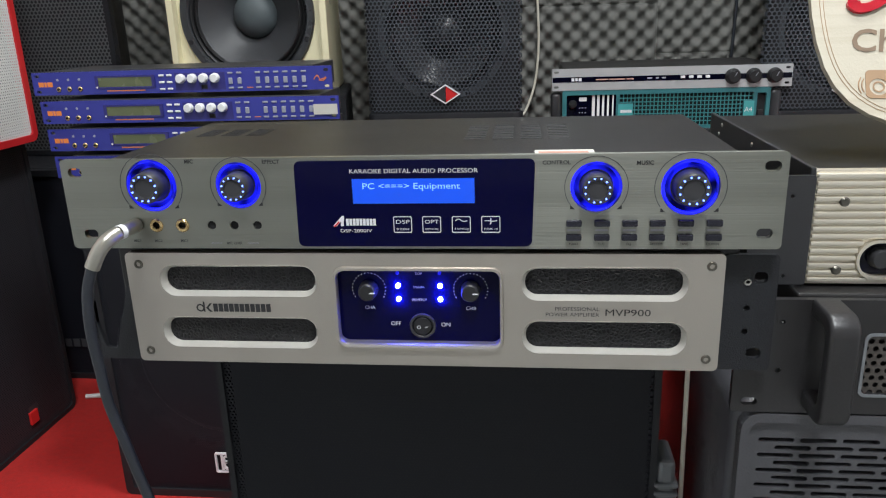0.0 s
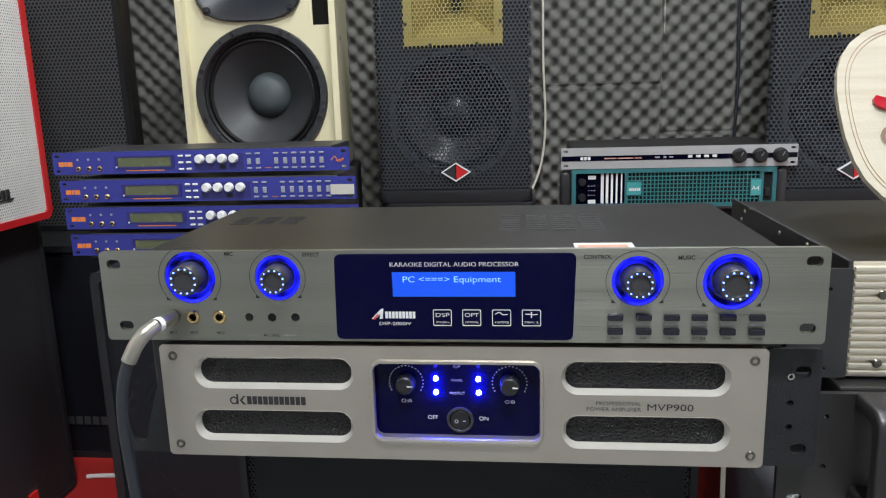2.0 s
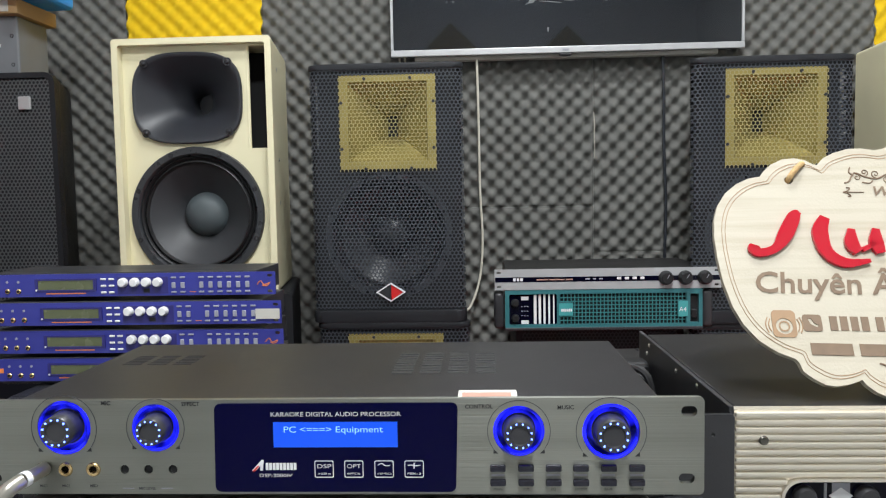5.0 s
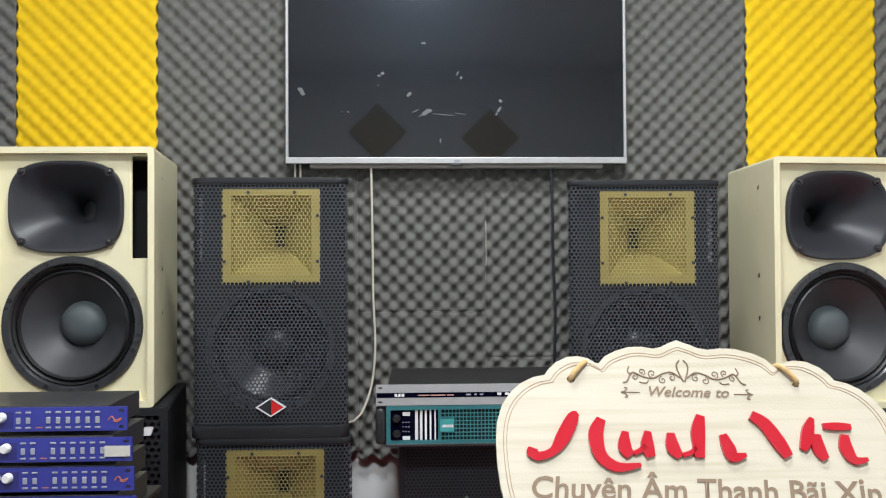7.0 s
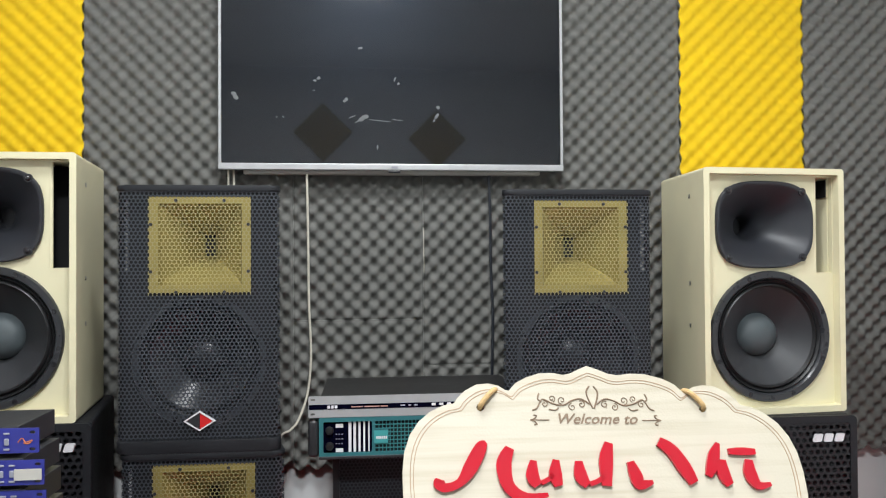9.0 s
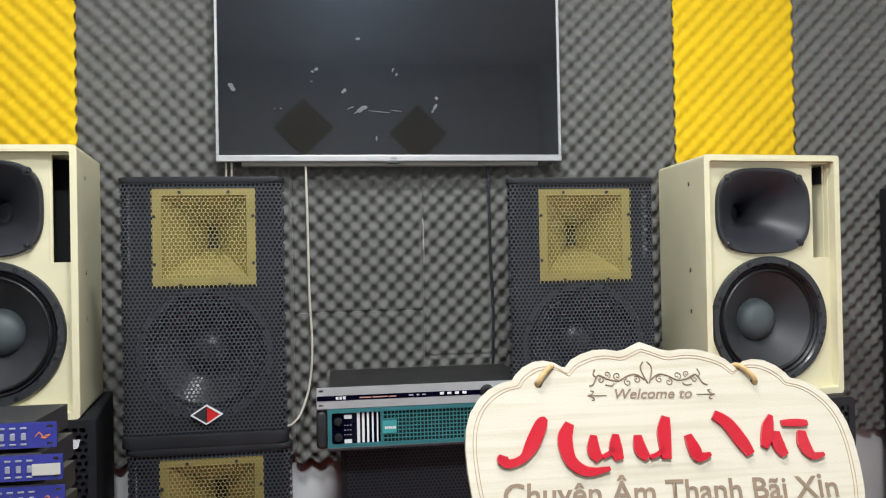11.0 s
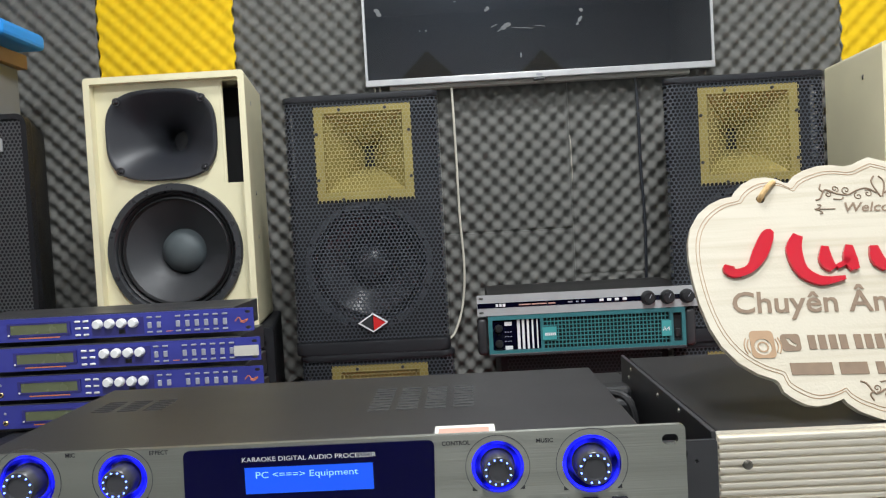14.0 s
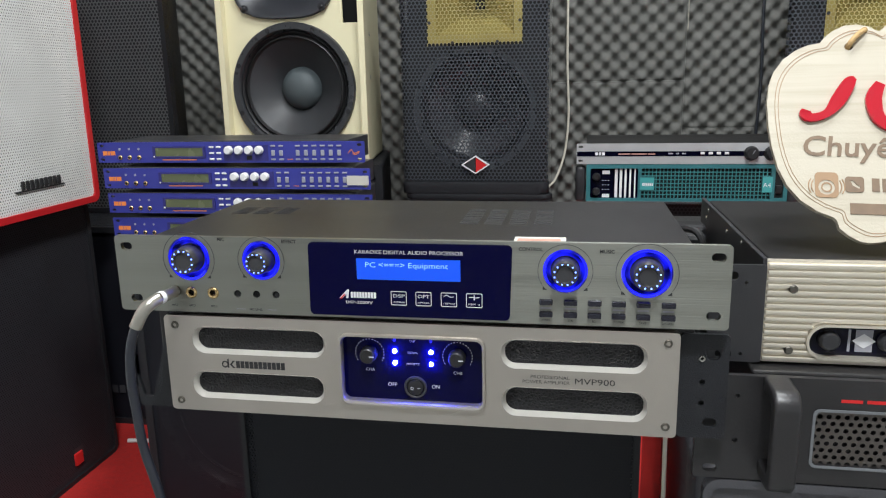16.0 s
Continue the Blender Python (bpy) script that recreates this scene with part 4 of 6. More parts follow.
cb = grille_box("centre_subwoofer", "black subwoofer with a wide dark grille, carrying the power amplifier", -0.229, 0.1635, 0.60, 1.02, 0.0, 0.5535, M["g_gold"], "", "subwoofer", None, 0.006, 0.006)
t = thing("corner_latch", (0.166, 0.62, 0.335), "grey ribbed plastic connector at the corner of the subwoofer", "connector")
bm = box(0.1645, 0.180, 0.600, 0.64, 0.335, 0.416, 0.004)
for k in range(7):
    bm = box(0.162, 0.1825, 0.597, 0.643, 0.340 + k * 0.0085, 0.344 + k * 0.0085, 0.001, 1, bm)
part("plug", bm, M["grey"], t)
box_t = grille_box("rear_loudspeaker", "black grille-fronted loudspeaker under the teal amplifier", 0.150, 0.522, 1.70, 2.03, 0.0, 0.545, M["g_rear"])


grille_box("corner_loudspeaker", "black grille-fronted loudspeaker standing beside the cream loudspeaker", 1.712, 1.93, 1.75, 2.03, 0.0, 1.125, M["g_black"])


# ---- loudspeakers along the west wall ----
def side_box(name, label, x1, depth, y0, y1, z0, z1, lip, body, front, grille, curve=0.0):
    t = thing(name, (x1 - depth / 2, (y0 + y1) / 2, z0), label, "loudspeaker")
    out, inn = rrect(y0, y1, z0, z1, 0.018), rrect(y0 + lip, y1 - lip, z0 + lip, z1 - lip, 0.008)
    bm = frame_ring(out, inn, 0, 0.022)
    for v in bm.verts:
        v.co = Vector((x1 - v.co.y, v.co.x, v.co.z))
    part("front_frame", bm, front, t)
    part("cabinet", box(x1 - depth, x1 - 0.0225, y0, y1, z0, z1, 0.008), body, t)
    part("grille", box(x1 - 0.005, x1 - 0.004, y0 + lip - 0.001, y1 - lip + 0.001, z0 + lip - 0.001, z1 - lip + 0.001), grille, t, "punched grille")
    # added near-black sheet: shade behind the grille holes, put into colour
    part("grille_shade_sheet", box(x1 - 0.0215, x1 - 0.0195, y0 + lip, y1 - lip, z0 + lip, z1 - lip), M["dark"], t)
    return t


t = side_box("floor_monitor", "black loudspeaker with a small red badge on the red carpet", -0.935, 0.33, 0.80, 1.395, 0.0, 0.585, 0.010, M["black"], M["black"], M["g_side"])
part("badge", box(-0.9395, -0.934, 1.249, 1.273, 0.035, 0.062, 0.0015), M["redp"], t, "small red badge")
part("badge_mount", box(-0.9405, -0.9385, 1.253, 1.281, 0.049, 0.071, 0.0005), M["black_s"], t)
t = side_box("white_grille_loudspeaker", "loudspeaker with a white punched grille and red lacquered edge", -0.900, 0.34, 0.86, 1.390, 0.5865, 1.25, 0.013, M["red_edge"], M["red_edge"], M["g_white"])
bm = None
for k in range(9):
    bm = box(-0.9035, -0.900, 1.165 + k * 0.0125, 1.175 + k * 0.0125, 0.640, 0.657, 0.0015, 1, bm)
part("maker_badge", box(-0.9035, -0.9008, 1.150, 1.284, 0.637, 0.6396, bm=bm), M["print_k"], t, "dark raised badge")
t = thing("white_chalk", (-0.90, 1.43, 0), "short white stick lying on the red carpet", "stick")
part("stick", tube([(-0.93, 1.425, 0.006), (-0.90, 1.43, 0.006), (-0.865, 1.432, 0.006)], 0.005), M["white"], t)


# ---- karaoke processor ----
def PX(px, py=345):
    """Place across the front panels, from their layout units."""
    return (0.000365498 * px - 1.25436e-05 * py - 0.286002) / (8.31679e-05 * px - 0.000229499 * py + 1)


def PZ(py, px=740):
    """Height on the front panels, from the same layout units."""
    return (5.34406e-05 * px - 0.000529483 * py + 0.814013) / (8.31679e-05 * px - 0.000229499 * py + 1)


def processor():
    x0, x1, z0, z1, y = -0.2685, 0.211, 0.6455, 0.7085, 0.490
    t = thing("karaoke_processor", (-0.03, 0.59, z0), "silver-fronted karaoke audio processor, lit blue, stacked on the power amplifier", "audio processor")
    ch = box(-0.244, 0.186, y + 0.0045, 0.694, z0 + 0.002, z1 - 0.003, 0.0015)
    part("chassis", ch, M["lid"], t, "black steel case")
    knobs = ((PX(264, 331), PZ(331, 264), 0.0180, "MIC"), (PX(418, 330), PZ(330, 418), 0.0158, "EFFECT"), (PX(1054, 331), PZ(331, 1054), 0.0164, "CONTROL"), (PX(1222, 331), PZ(331, 1222), 0.0182, "MUSIC"))
    jacks = [PX(237, 401), PX(274, 401), PX(320, 401)]
    pots = [PX(372, 401), PX(412, 401), PX(453, 401)]
    jz = PZ(401, 320)
    slots = [rrect(x - 0.0050, x + 0.0050, z - 0.0032, z + 0.0032, 0.003, 5) for x, z in ((-0.2585, 0.6995), (-0.2540, 0.6560), (0.2015, 0.6995), (0.2000, 0.6560))]
    dx0, dx1, dz0, dz1 = -0.1033, 0.0552, 0.6475, 0.7060
    soft = []
    corner = [(dx0, dz1), (dx0 - 0.001, dz0), (dx1 - 0.002, dz0), (dx1, dz1)]
    for i, c in enumerate(corner):
        c, p, q = Vector(c), Vector(corner[i - 1]), Vector(corner[(i + 1) % 4])
        a, b = c + (p - c).normalized() * 0.0045, c + (q - c).normalized() * 0.0045
        soft += [tuple(a * (1 - k) ** 2 + c * 2 * k * (1 - k) + b * k * k) for k in (0, 0.25, 0.5, 0.75, 1)]
    holes = slots + [circle(a, b, r, 32) for a, b, r, _ in knobs] + [circle(a, jz, 0.0042, 16) for a in jacks] + [circle(a, jz, 0.0030, 14) for a in pots]
    face = part("front_panel", plate(rrect(x0, x1, z0, z1, 0.003, 4), holes, y, y + 0.0042, None), M["alu"], t, "brushed aluminium front panel")
    # window colour carries the blue glow of the display
    part("display_window", plate(soft, [], y - 0.0012, y - 0.0002), M["glow_tinted"], t, "glossy black display window, blue glow put into its colour")
    lx0, lx1, lz0, lz1 = PX(622), PX(838), PZ(360), PZ(316)
    part("display", box(lx0, lx1, y - 0.0016, y - 0.0013, lz0, lz1), M["lcd"], t, "glowing blue text display")
    lettering("PC <===> Equipment", lx0 + 0.0065, y - 0.0018, PZ(334), 0.0042, M["lcd_txt"], t, 0.0645, "LEFT", "display_text")
    lettering("KARAOKE DIGITAL AUDIO PROCESSOR", PX(730), y - 0.0015, PZ(306), 0.0030, M["print_w"], t, 0.0845)
    # maker's mark as plain shapes
    bm = plate([(PX(583), PZ(400)), (PX(600), PZ(382)), (PX(604), PZ(382)), (PX(602), PZ(400)), (PX(597), PZ(400)), (PX(598), PZ(392)), (PX(590), PZ(400))], [], y - 0.0015, y - 0.0013)
    for k in range(9):
        a = PX(607) + k * 0.0023
        bm = box(a, a + 0.0018, y - 0.0015, y - 0.0013, PZ(399), PZ(387), bm=bm)
    part("maker_mark", bm, M["print_w"], t)
    part("maker_mark_red", plate([(PX(584), PZ(401)), (PX(594), PZ(391)), (PX(596), PZ(393)), (PX(588), PZ(401))], [], y - 0.0018, y - 0.0016), M["redp"], t)
    lettering("DSP-2000IV", PX(624), y - 0.0015, PZ(411), 0.0023, M["print_w"], t, 0.0215)
    for cx, word, under in ((708, "DSP", "32Bit"), (760, "OPT", "OPTICAL"), (813, "", "15PEQ"), (866, "", "FBK-3")):
        X = PX(cx)
        part("function_icon", frame_ring(rrect(X - 0.0062, X + 0.0062, PZ(412), PZ(383), 0.001, 3), rrect(X - 0.0057, X + 0.0057, PZ(410.6), PZ(384.4), 0.0007, 3), y - 0.0015, y - 0.0013), M["print_w"], t)
        if word:
            lettering(word, X, y - 0.0015, PZ(396), 0.0028, M["print_w"], t, 0.0092)
        else:
            part("icon_line", tube([(X - 0.004, y - 0.0014, PZ(391)), (X - 0.0015, y - 0.0014, PZ(388 if under[0] == "1" else 391)), (X + 0.001, y - 0.0014, PZ(392)), (X + 0.004, y - 0.0014, PZ(391))], 0.0003, 5), M["print_w"], t)
            if under[0] == "F":
                bm = box(X - 0.0004, X + 0.0004, y - 0.0015, y - 0.0013, PZ(397), PZ(387))
                part("icon_bar", bm, M["print_w"], t)
        lettering(under, X, y - 0.0015, PZ(407), 0.0014, M["print_w"], t, 0.0088)
    for a, b, r, word in knobs:
        k = part("knob", lathe(a, y, b, [(0.0, -0.0090), (r * 0.36, -0.0092), (r * 0.40, -0.0105), (r * 0.54, -0.0105), (r * 0.58, -0.0095), (r * 0.62, 0.004), (r * 0.66, 0.004)], 40), M["black_s"], t, "black knob ringed by blue points", True)
        part("light_ring", lathe(a, y, b, [(r * 0.87, 0.0012), (r * 0.89, -0.0006), (r * 0.95, -0.0008), (r * 0.99, 0.002), (r * 0.99, 0.004)], 48), M["ring"], k, "glowing blue ring", True)
        part("light_well", lathe(a, y, b, [(r * 0.60, 0.0042), (r * 0.72, 0.0040), (r * 0.87, 0.0011)], 48), M["ringd"], k, "blue translucent collar", True)
        for i in range(12):
            an = 2 * math.pi * (i + 0.5) / 12
            part("light_point", disc(a + r * 0.47 * math.cos(an), y - 0.0110, b + r * 0.47 * math.sin(an), r * 0.036, 0.0005, 8), M["dot"], k, "blue light point")
        arc = [(a + r * 1.22 * math.cos(radians(q)), y - 0.0001, b + r * 1.22 * math.sin(radians(q))) for q in range(-35, 216, 10)]
        part("scale_arc", tube(arc, 0.00028, 4, None, 2), M["print_d"], t)
        for s in (-1, 1):
            q = math.radians(-42 if s > 0 else 222)
            px, pz = a + r * 1.22 * math.cos(q), b + r * 1.22 * math.sin(q)
            part("scale_arrow", plate([(px - 0.0016, pz - 0.0012), (px + 0.0016, pz - 0.0012), (px + s * 0.0014, pz + 0.0016)], [], y - 0.0003, y - 0.0001), M["print_k"], t)
    for word, px in (("MIC", 330), ("EFFECT", 475), ("CONTROL", 983), ("MUSIC", 1141)):
        lettering(word, PX(px, 288), y - 0.0003, PZ(291, px), 0.0027, M["print_k"], t, bold=0.03)
    for i, a in enumerate(jacks):
        j = part("jack_socket", lathe(a, y, jz, [(0.0026, 0.006), (0.0026, -0.0008), (0.0041, -0.0012), (0.0047, -0.0006), (0.0049, 0.0)], 24), M["brass"], t, "brass-plated jack socket", True)
        part("socket_hole", disc(a, y + 0.0035, jz, 0.0027, 0.002, 14), M["dark"], j)
        lettering("MIC%d" % (i + 1), a, y - 0.0003, PZ(430, 300), 0.0018, M["print_d"], t, bold=0.02)
    for a in pots:
        part("trim_pot", disc(a, y + 0.0015, jz, 0.0030, 0.003, 14), M["dark"], t, "black trimmer")
    lettering("MIC LEVEL", PX(413, 432), y - 0.0003, PZ(434, 413), 0.0018, M["print_d"], t, bold=0.02)
    bars([(PX(372, 432), PX(390, 432)), (PX(436, 432), PX(455, 432))], y, PZ(432.5, 413), PZ(431.5, 413), M["print_g"], t)
    for c, px in enumerate((1014, 1064, 1113, 1162, 1212, 1263)):
        bx = PX(px, 405)
        for py in (394, 419):
            bz = PZ(py, 1140)
            part("button", box(bx - 0.0050, bx + 0.0050, y - 0.0034, y - 0.0001, bz - 0.0022, bz + 0.0022, 0.0009), M["button"], t, "small plated button")
        part("printed_bar", box(bx - 0.0040, bx + 0.0040, y - 0.0003, y - 0.0001, PZ(409, 1140), PZ(406, 1140)), M["print_g"], t)
        lettering(("MAIN", "SUB", "EQ", "SYSTEM", "SAVE", "DOWN")[c], bx, y - 0.0003, PZ(434, 1140), 0.0017, M["print_k"], t)
    # vents and label on the lid
    zt = z1 - 0.003
    for k in range(4):
        for i in range(9):
            a, b = 0.003 + k * 0.021, 0.572 + i * 0.0085
            part("vent_slit", box(a, a + 0.0155, b, b + 0.0032, zt - 0.0002, zt + 0.0005), M["vent"], t)
    for k in range(3):
        for i in range(6):
            a, b = -0.222 + k * 0.021, 0.608 + i * 0.0062
            part("vent_slit", box(a, a + 0.0150, b, b + 0.003, zt - 0.0002, zt + 0.0003), M["dark"], t)
    part("sticker", box(0.055, 0.094, 0.4985, 0.520, zt + 0.0001, zt + 0.0006), M["tag"], t, "white paper sticker")
    part("sticker_print", box(0.0575, 0.0900, 0.4995, 0.5130, zt + 0.0007, zt + 0.0008), M["faded"], t, "faded red print")
    return t, jacks[0], jz


proc, plug_x, plug_z = processor()


def mic_cable():
    t = thing("microphone_cable", (plug_x, 0.45, plug_z), "grey cable with a plated jack plug in the processor", "cable")
    run = [(-0.219, 0.489, 0.663), (-0.219, 0.477, 0.663), (-0.221, 0.468, 0.663), (-0.225, 0.46, 0.66), (-0.23, 0.456, 0.653), (-0.235, 0.454, 0.643)]
    part("plug_collar", tube(run[:3], 0.0046, 16), M["plug"], t, "plated plug collar", True)
    part("plug_band", tube([Vector(run[2]) * (1 - k) + Vector(run[1]) * k for k in (0.0, 0.22, 0.45)], 0.0050, 16, None, 2), M["white"], t, "pale band", True)
    part("plug_sleeve", tube(run[2:], 0.0050, 16), M["plug"], t, "plated spring sleeve", True)
    hang = [run[-1]] + [(-0.239, 0.453, 0.632), (-0.242, 0.453, 0.618), (-0.244, 0.454, 0.597), (-0.244, 0.456, 0.571), (-0.243, 0.458, 0.54), (-0.237, 0.46, 0.507), (-0.231, 0.462, 0.473)]
    part("cable", tube(hang + [(-0.221, 0.464, 0.43), (-0.205, 0.467, 0.37), (-0.18, 0.47, 0.29), (-0.15, 0.48, 0.19), (-0.11, 0.50, 0.08), (-0.06, 0.53, 0.012), (0.0, 0.55, 0.004), (0.06, 0.56, 0.004)], 0.0038, 12), M["cable"], t, "grey rubber cable", True)


mic_cable()


# ---- power amplifier ----
def AX(px, py=550):
    x = PX(px, py)
    return x - 0.0025 * min(1.0, max(0.0, (0.03 - x) / 0.1))


def AZ(py, px=742):
    return PZ(py, px)


def power_amp():
    x0, x1, z0, z1, y = -0.2335, 0.1785, 0.5580, 0.6415, 0.492
    t = thing("power_amplifier", (-0.03, 0.68, 0.554), "silver-fronted power amplifier with blue lights, on a black subwoofer", "amplifier")
    part("chassis", box(-0.245, 0.190, y + 0.012, 0.86, 0.5545, 0.6435, 0.0015), M["lid"], t)
    for a, b, s in ((-0.270, -0.235, -1), (0.180, 0.2155, 1)):
        hx = (-0.2578, 0.203)[s > 0] + s * 0.002
        ear = plate(rrect(a, b, 0.5545, 0.6380, 0.003, 3), [rrect(hx - 0.006, hx + 0.004, 0.618, 0.626, 0.0035), rrect(hx - 0.006, hx + 0.004, 0.563, 0.571, 0.0035), circle(hx - 0.008, 0.600, 0.0022, 10), circle(hx - 0.008, 0.583, 0.0022, 10)], y + 0.010, y + 0.0135)
        part("rack_ear", ear, M["black"], t, "black slotted rack ear")
        # plated head added for the bright spot of light through an ear hole
        if s > 0:
            screw(0.196, y + 0.0092, 0.619, 0.0026, M["steel"], t, "ear_light_spot")
        part("ear_return", box(b - 0.003 if s < 0 else a, b if s < 0 else a + 0.003, y + 0.0137, y + 0.09, 0.5545, 0.6380), M["black"], t)
    slots = [rrect(AX(a, (c + d) / 2), AX(b, (c + d) / 2), AZ(d, (a + b) / 2), AZ(c, (a + b) / 2), 0.0085, 7) for a, b, c, d in ((291, 557, 479, 523), (298, 560, 571, 614), (928, 1213, 482, 530), (930, 1210, 578, 625))]
    win = rrect(AX(601), AX(885), AZ(612), AZ(480), 0.006, 6)
    wide = [rrect(min(p[0] for p in s) - 0.0024, max(p[0] for p in s) + 0.0024, min(p[1] for p in s) - 0.0024, max(p[1] for p in s) + 0.0024, 0.0109, 7) for s in slots]
    for inner, outer in zip(slots, wide):
        bm = bmesh.new()
        rows = [[bm.verts.new((p, yy, q)) for p, q in loop] for loop, yy in ((outer, y - 0.0003), (outer, y + 0.0002), (inner, y + 0.0042), (inner, y + 0.0062))]
        for ra, rb in zip(rows, rows[1:]):
            for i in range(len(ra)):
                bm.faces.new((ra[i], ra[(i + 1) % len(ra)], rb[(i + 1) % len(ra)], rb[i]))
        # chamfer coloured paler than the panel to paint its lamp highlight
        part("slot_rim", bm, M["rim"], t, "chamfered slot edge, lamp highlight put into its pale colour", True)
    part("front_panel", plate(rrect(x0, x1, z0, z1, 0.0035, 4), wide + [win], y, y + 0.008, None, 0.0), M["alu_w"], t, "satin aluminium front panel")
    for s in slots:
        xs, zs = [p[0] for p in s], [p[1] for p in s]
        part("filter", plate(rrect(min(xs) + 0.0002, max(xs) - 0.0002, min(zs) + 0.0002, max(zs) - 0.0002, 0.0083), [], y + 0.0062, y + 0.0115), M["sponge"], t, "black open-cell filter sponge")
    part("window_lip", plate(rrect(AX(596), AX(890), AZ(623), AZ(475), 0.008, 6), [rrect(AX(603), AX(883), AZ(611), AZ(482), 0.006, 6)], y - 0.0030, y - 0.0001, None, 0.0022), M["alu_w"], t, "raised silver window frame")
    yw = y + 0.0055
    # blue glow of the LEDs is painted into the window colour
    part("control_window", box(AX(600), AX(886), yw, yw + 0.002, AZ(613), AZ(479)), M["glow_tinted"], t, "glossy black control window, blue glow put into its colour")
    for px, word in ((655, "CHA"), (832, "CHB")):
        k = part("level_knob", lathe(AX(px), yw, AZ(520), [(0, -0.009), (0.0052, -0.009), (0.0062, -0.008), (0.0068, -0.0003)], 28), M["rubber"], t, "black level knob", True)
        part("pointer", box(AX(px) + 0.002, AX(px) + 0.0058, yw - 0.0095, yw - 0.0091, AZ(520) - 0.0004, AZ(520) + 0.0004), M["print_w"], k)
        for i in range(21):
            an = radians(-120 + 12 * i + 90)
            part("scale_tick", disc(AX(px) + 0.0118 * math.cos(an), yw - 0.0003, AZ(520) + 0.0118 * math.sin(an), 0.00042, 0.0002, 6), M["print_w"], t)
        lettering(word, AX(px), yw - 0.0003, AZ(556), 0.0026, M["print_w"], t)
    for px, s in ((706, 1), (779, 1)):
        for py, on in ((490, False), (513, True), (537, True)):
            part("led", disc(AX(px), yw - 0.0020, AZ(py), 0.0017 if on else 0.0012, 0.0018, 14, None, 0.0004), M["led"] if on else M["led_off"], t, "bright blue light" if on else "dim blue light")
    for word, py in (("CLIP", 494), ("SIGNAL", 518), ("PROTECT", 541)):
        lettering(word, AX(742), yw - 0.0003, AZ(py), 0.0018, M["print_w"], t)
    r = part("power_switch", lathe(AX(746), yw, AZ(585), [(0.0072, -0.0010), (0.0078, -0.0018), (0.0090, -0.0018), (0.0094, -0.0002)], 32), M["black_s"], t, "round rocker switch", True)
    rk = lathe(AX(746), yw, AZ(585), [(0, -0.0022), (0.0062, -0.0018), (0.0070, -0.0006)], 28)
    part("rocker", rk, M["rubber"], r, "", True)
    part("rocker_mark", lathe(AX(740), yw - 0.0026, AZ(586), [(0.0009, 0), (0.0013, 0)], 12, box(AX(751), AX(756), yw - 0.0026, yw - 0.0024, AZ(586), AZ(585))), M["print_w"], r)
    lettering("OFF", AX(699), yw - 0.0003, AZ(585), 0.0031, M["print_w"], t)
    lettering("ON", AX(787), yw - 0.0003, AZ(586), 0.0031, M["print_w"], t)
    lettering("PROFESSIONAL", AX(1061), y - 0.0003, AZ(553, 1030), 0.0028, M["print_d"], t, 0.0296, "RIGHT")
    lettering("POWER AMPLIFIER", AX(1061), y - 0.0003, AZ(563, 1030), 0.0028, M["print_d"], t, 0.0358, "RIGHT")
    lettering("MVP900", AX(1070), y - 0.0003, AZ(562, 1108), 0.0050, M["print_k"], t, 0.0298, "LEFT")
    bm = lathe(AX(357), y - 0.0003, AZ(549, 420), [(0.0019, 0), (0.0030, 0)], 16)
    bm = box(AX(362), AX(365), y - 0.0003, y - 0.0002, AZ(556, 420), AZ(538, 420), bm=bm)
    bm = plate([(AX(367), AZ(549, 420)), (AX(374), AZ(541, 420)), (AX(378), AZ(541, 420)), (AX(371), AZ(549, 420)), (AX(378), AZ(556, 420)), (AX(373), AZ(556, 420))], [], y - 0.0003, y - 0.0002, bm)
    part("maker_emblem", bm, M["print_k"], t)
    bars([(AX(380) + k * 0.0039, AX(380) + k * 0.0039 + 0.0032) for k in range(11)], y, AZ(555.5, 420), AZ(541.5, 420), M["print_k"], t, "maker_mark")
    for a, b in ((-0.2240, 0.6330), (-0.2250, 0.5665), (0.1700, 0.6330), (0.1705, 0.5665)):
        screw(a, y - 0.0006, b, 0.0034, M["fixing"], t)


power_amp()


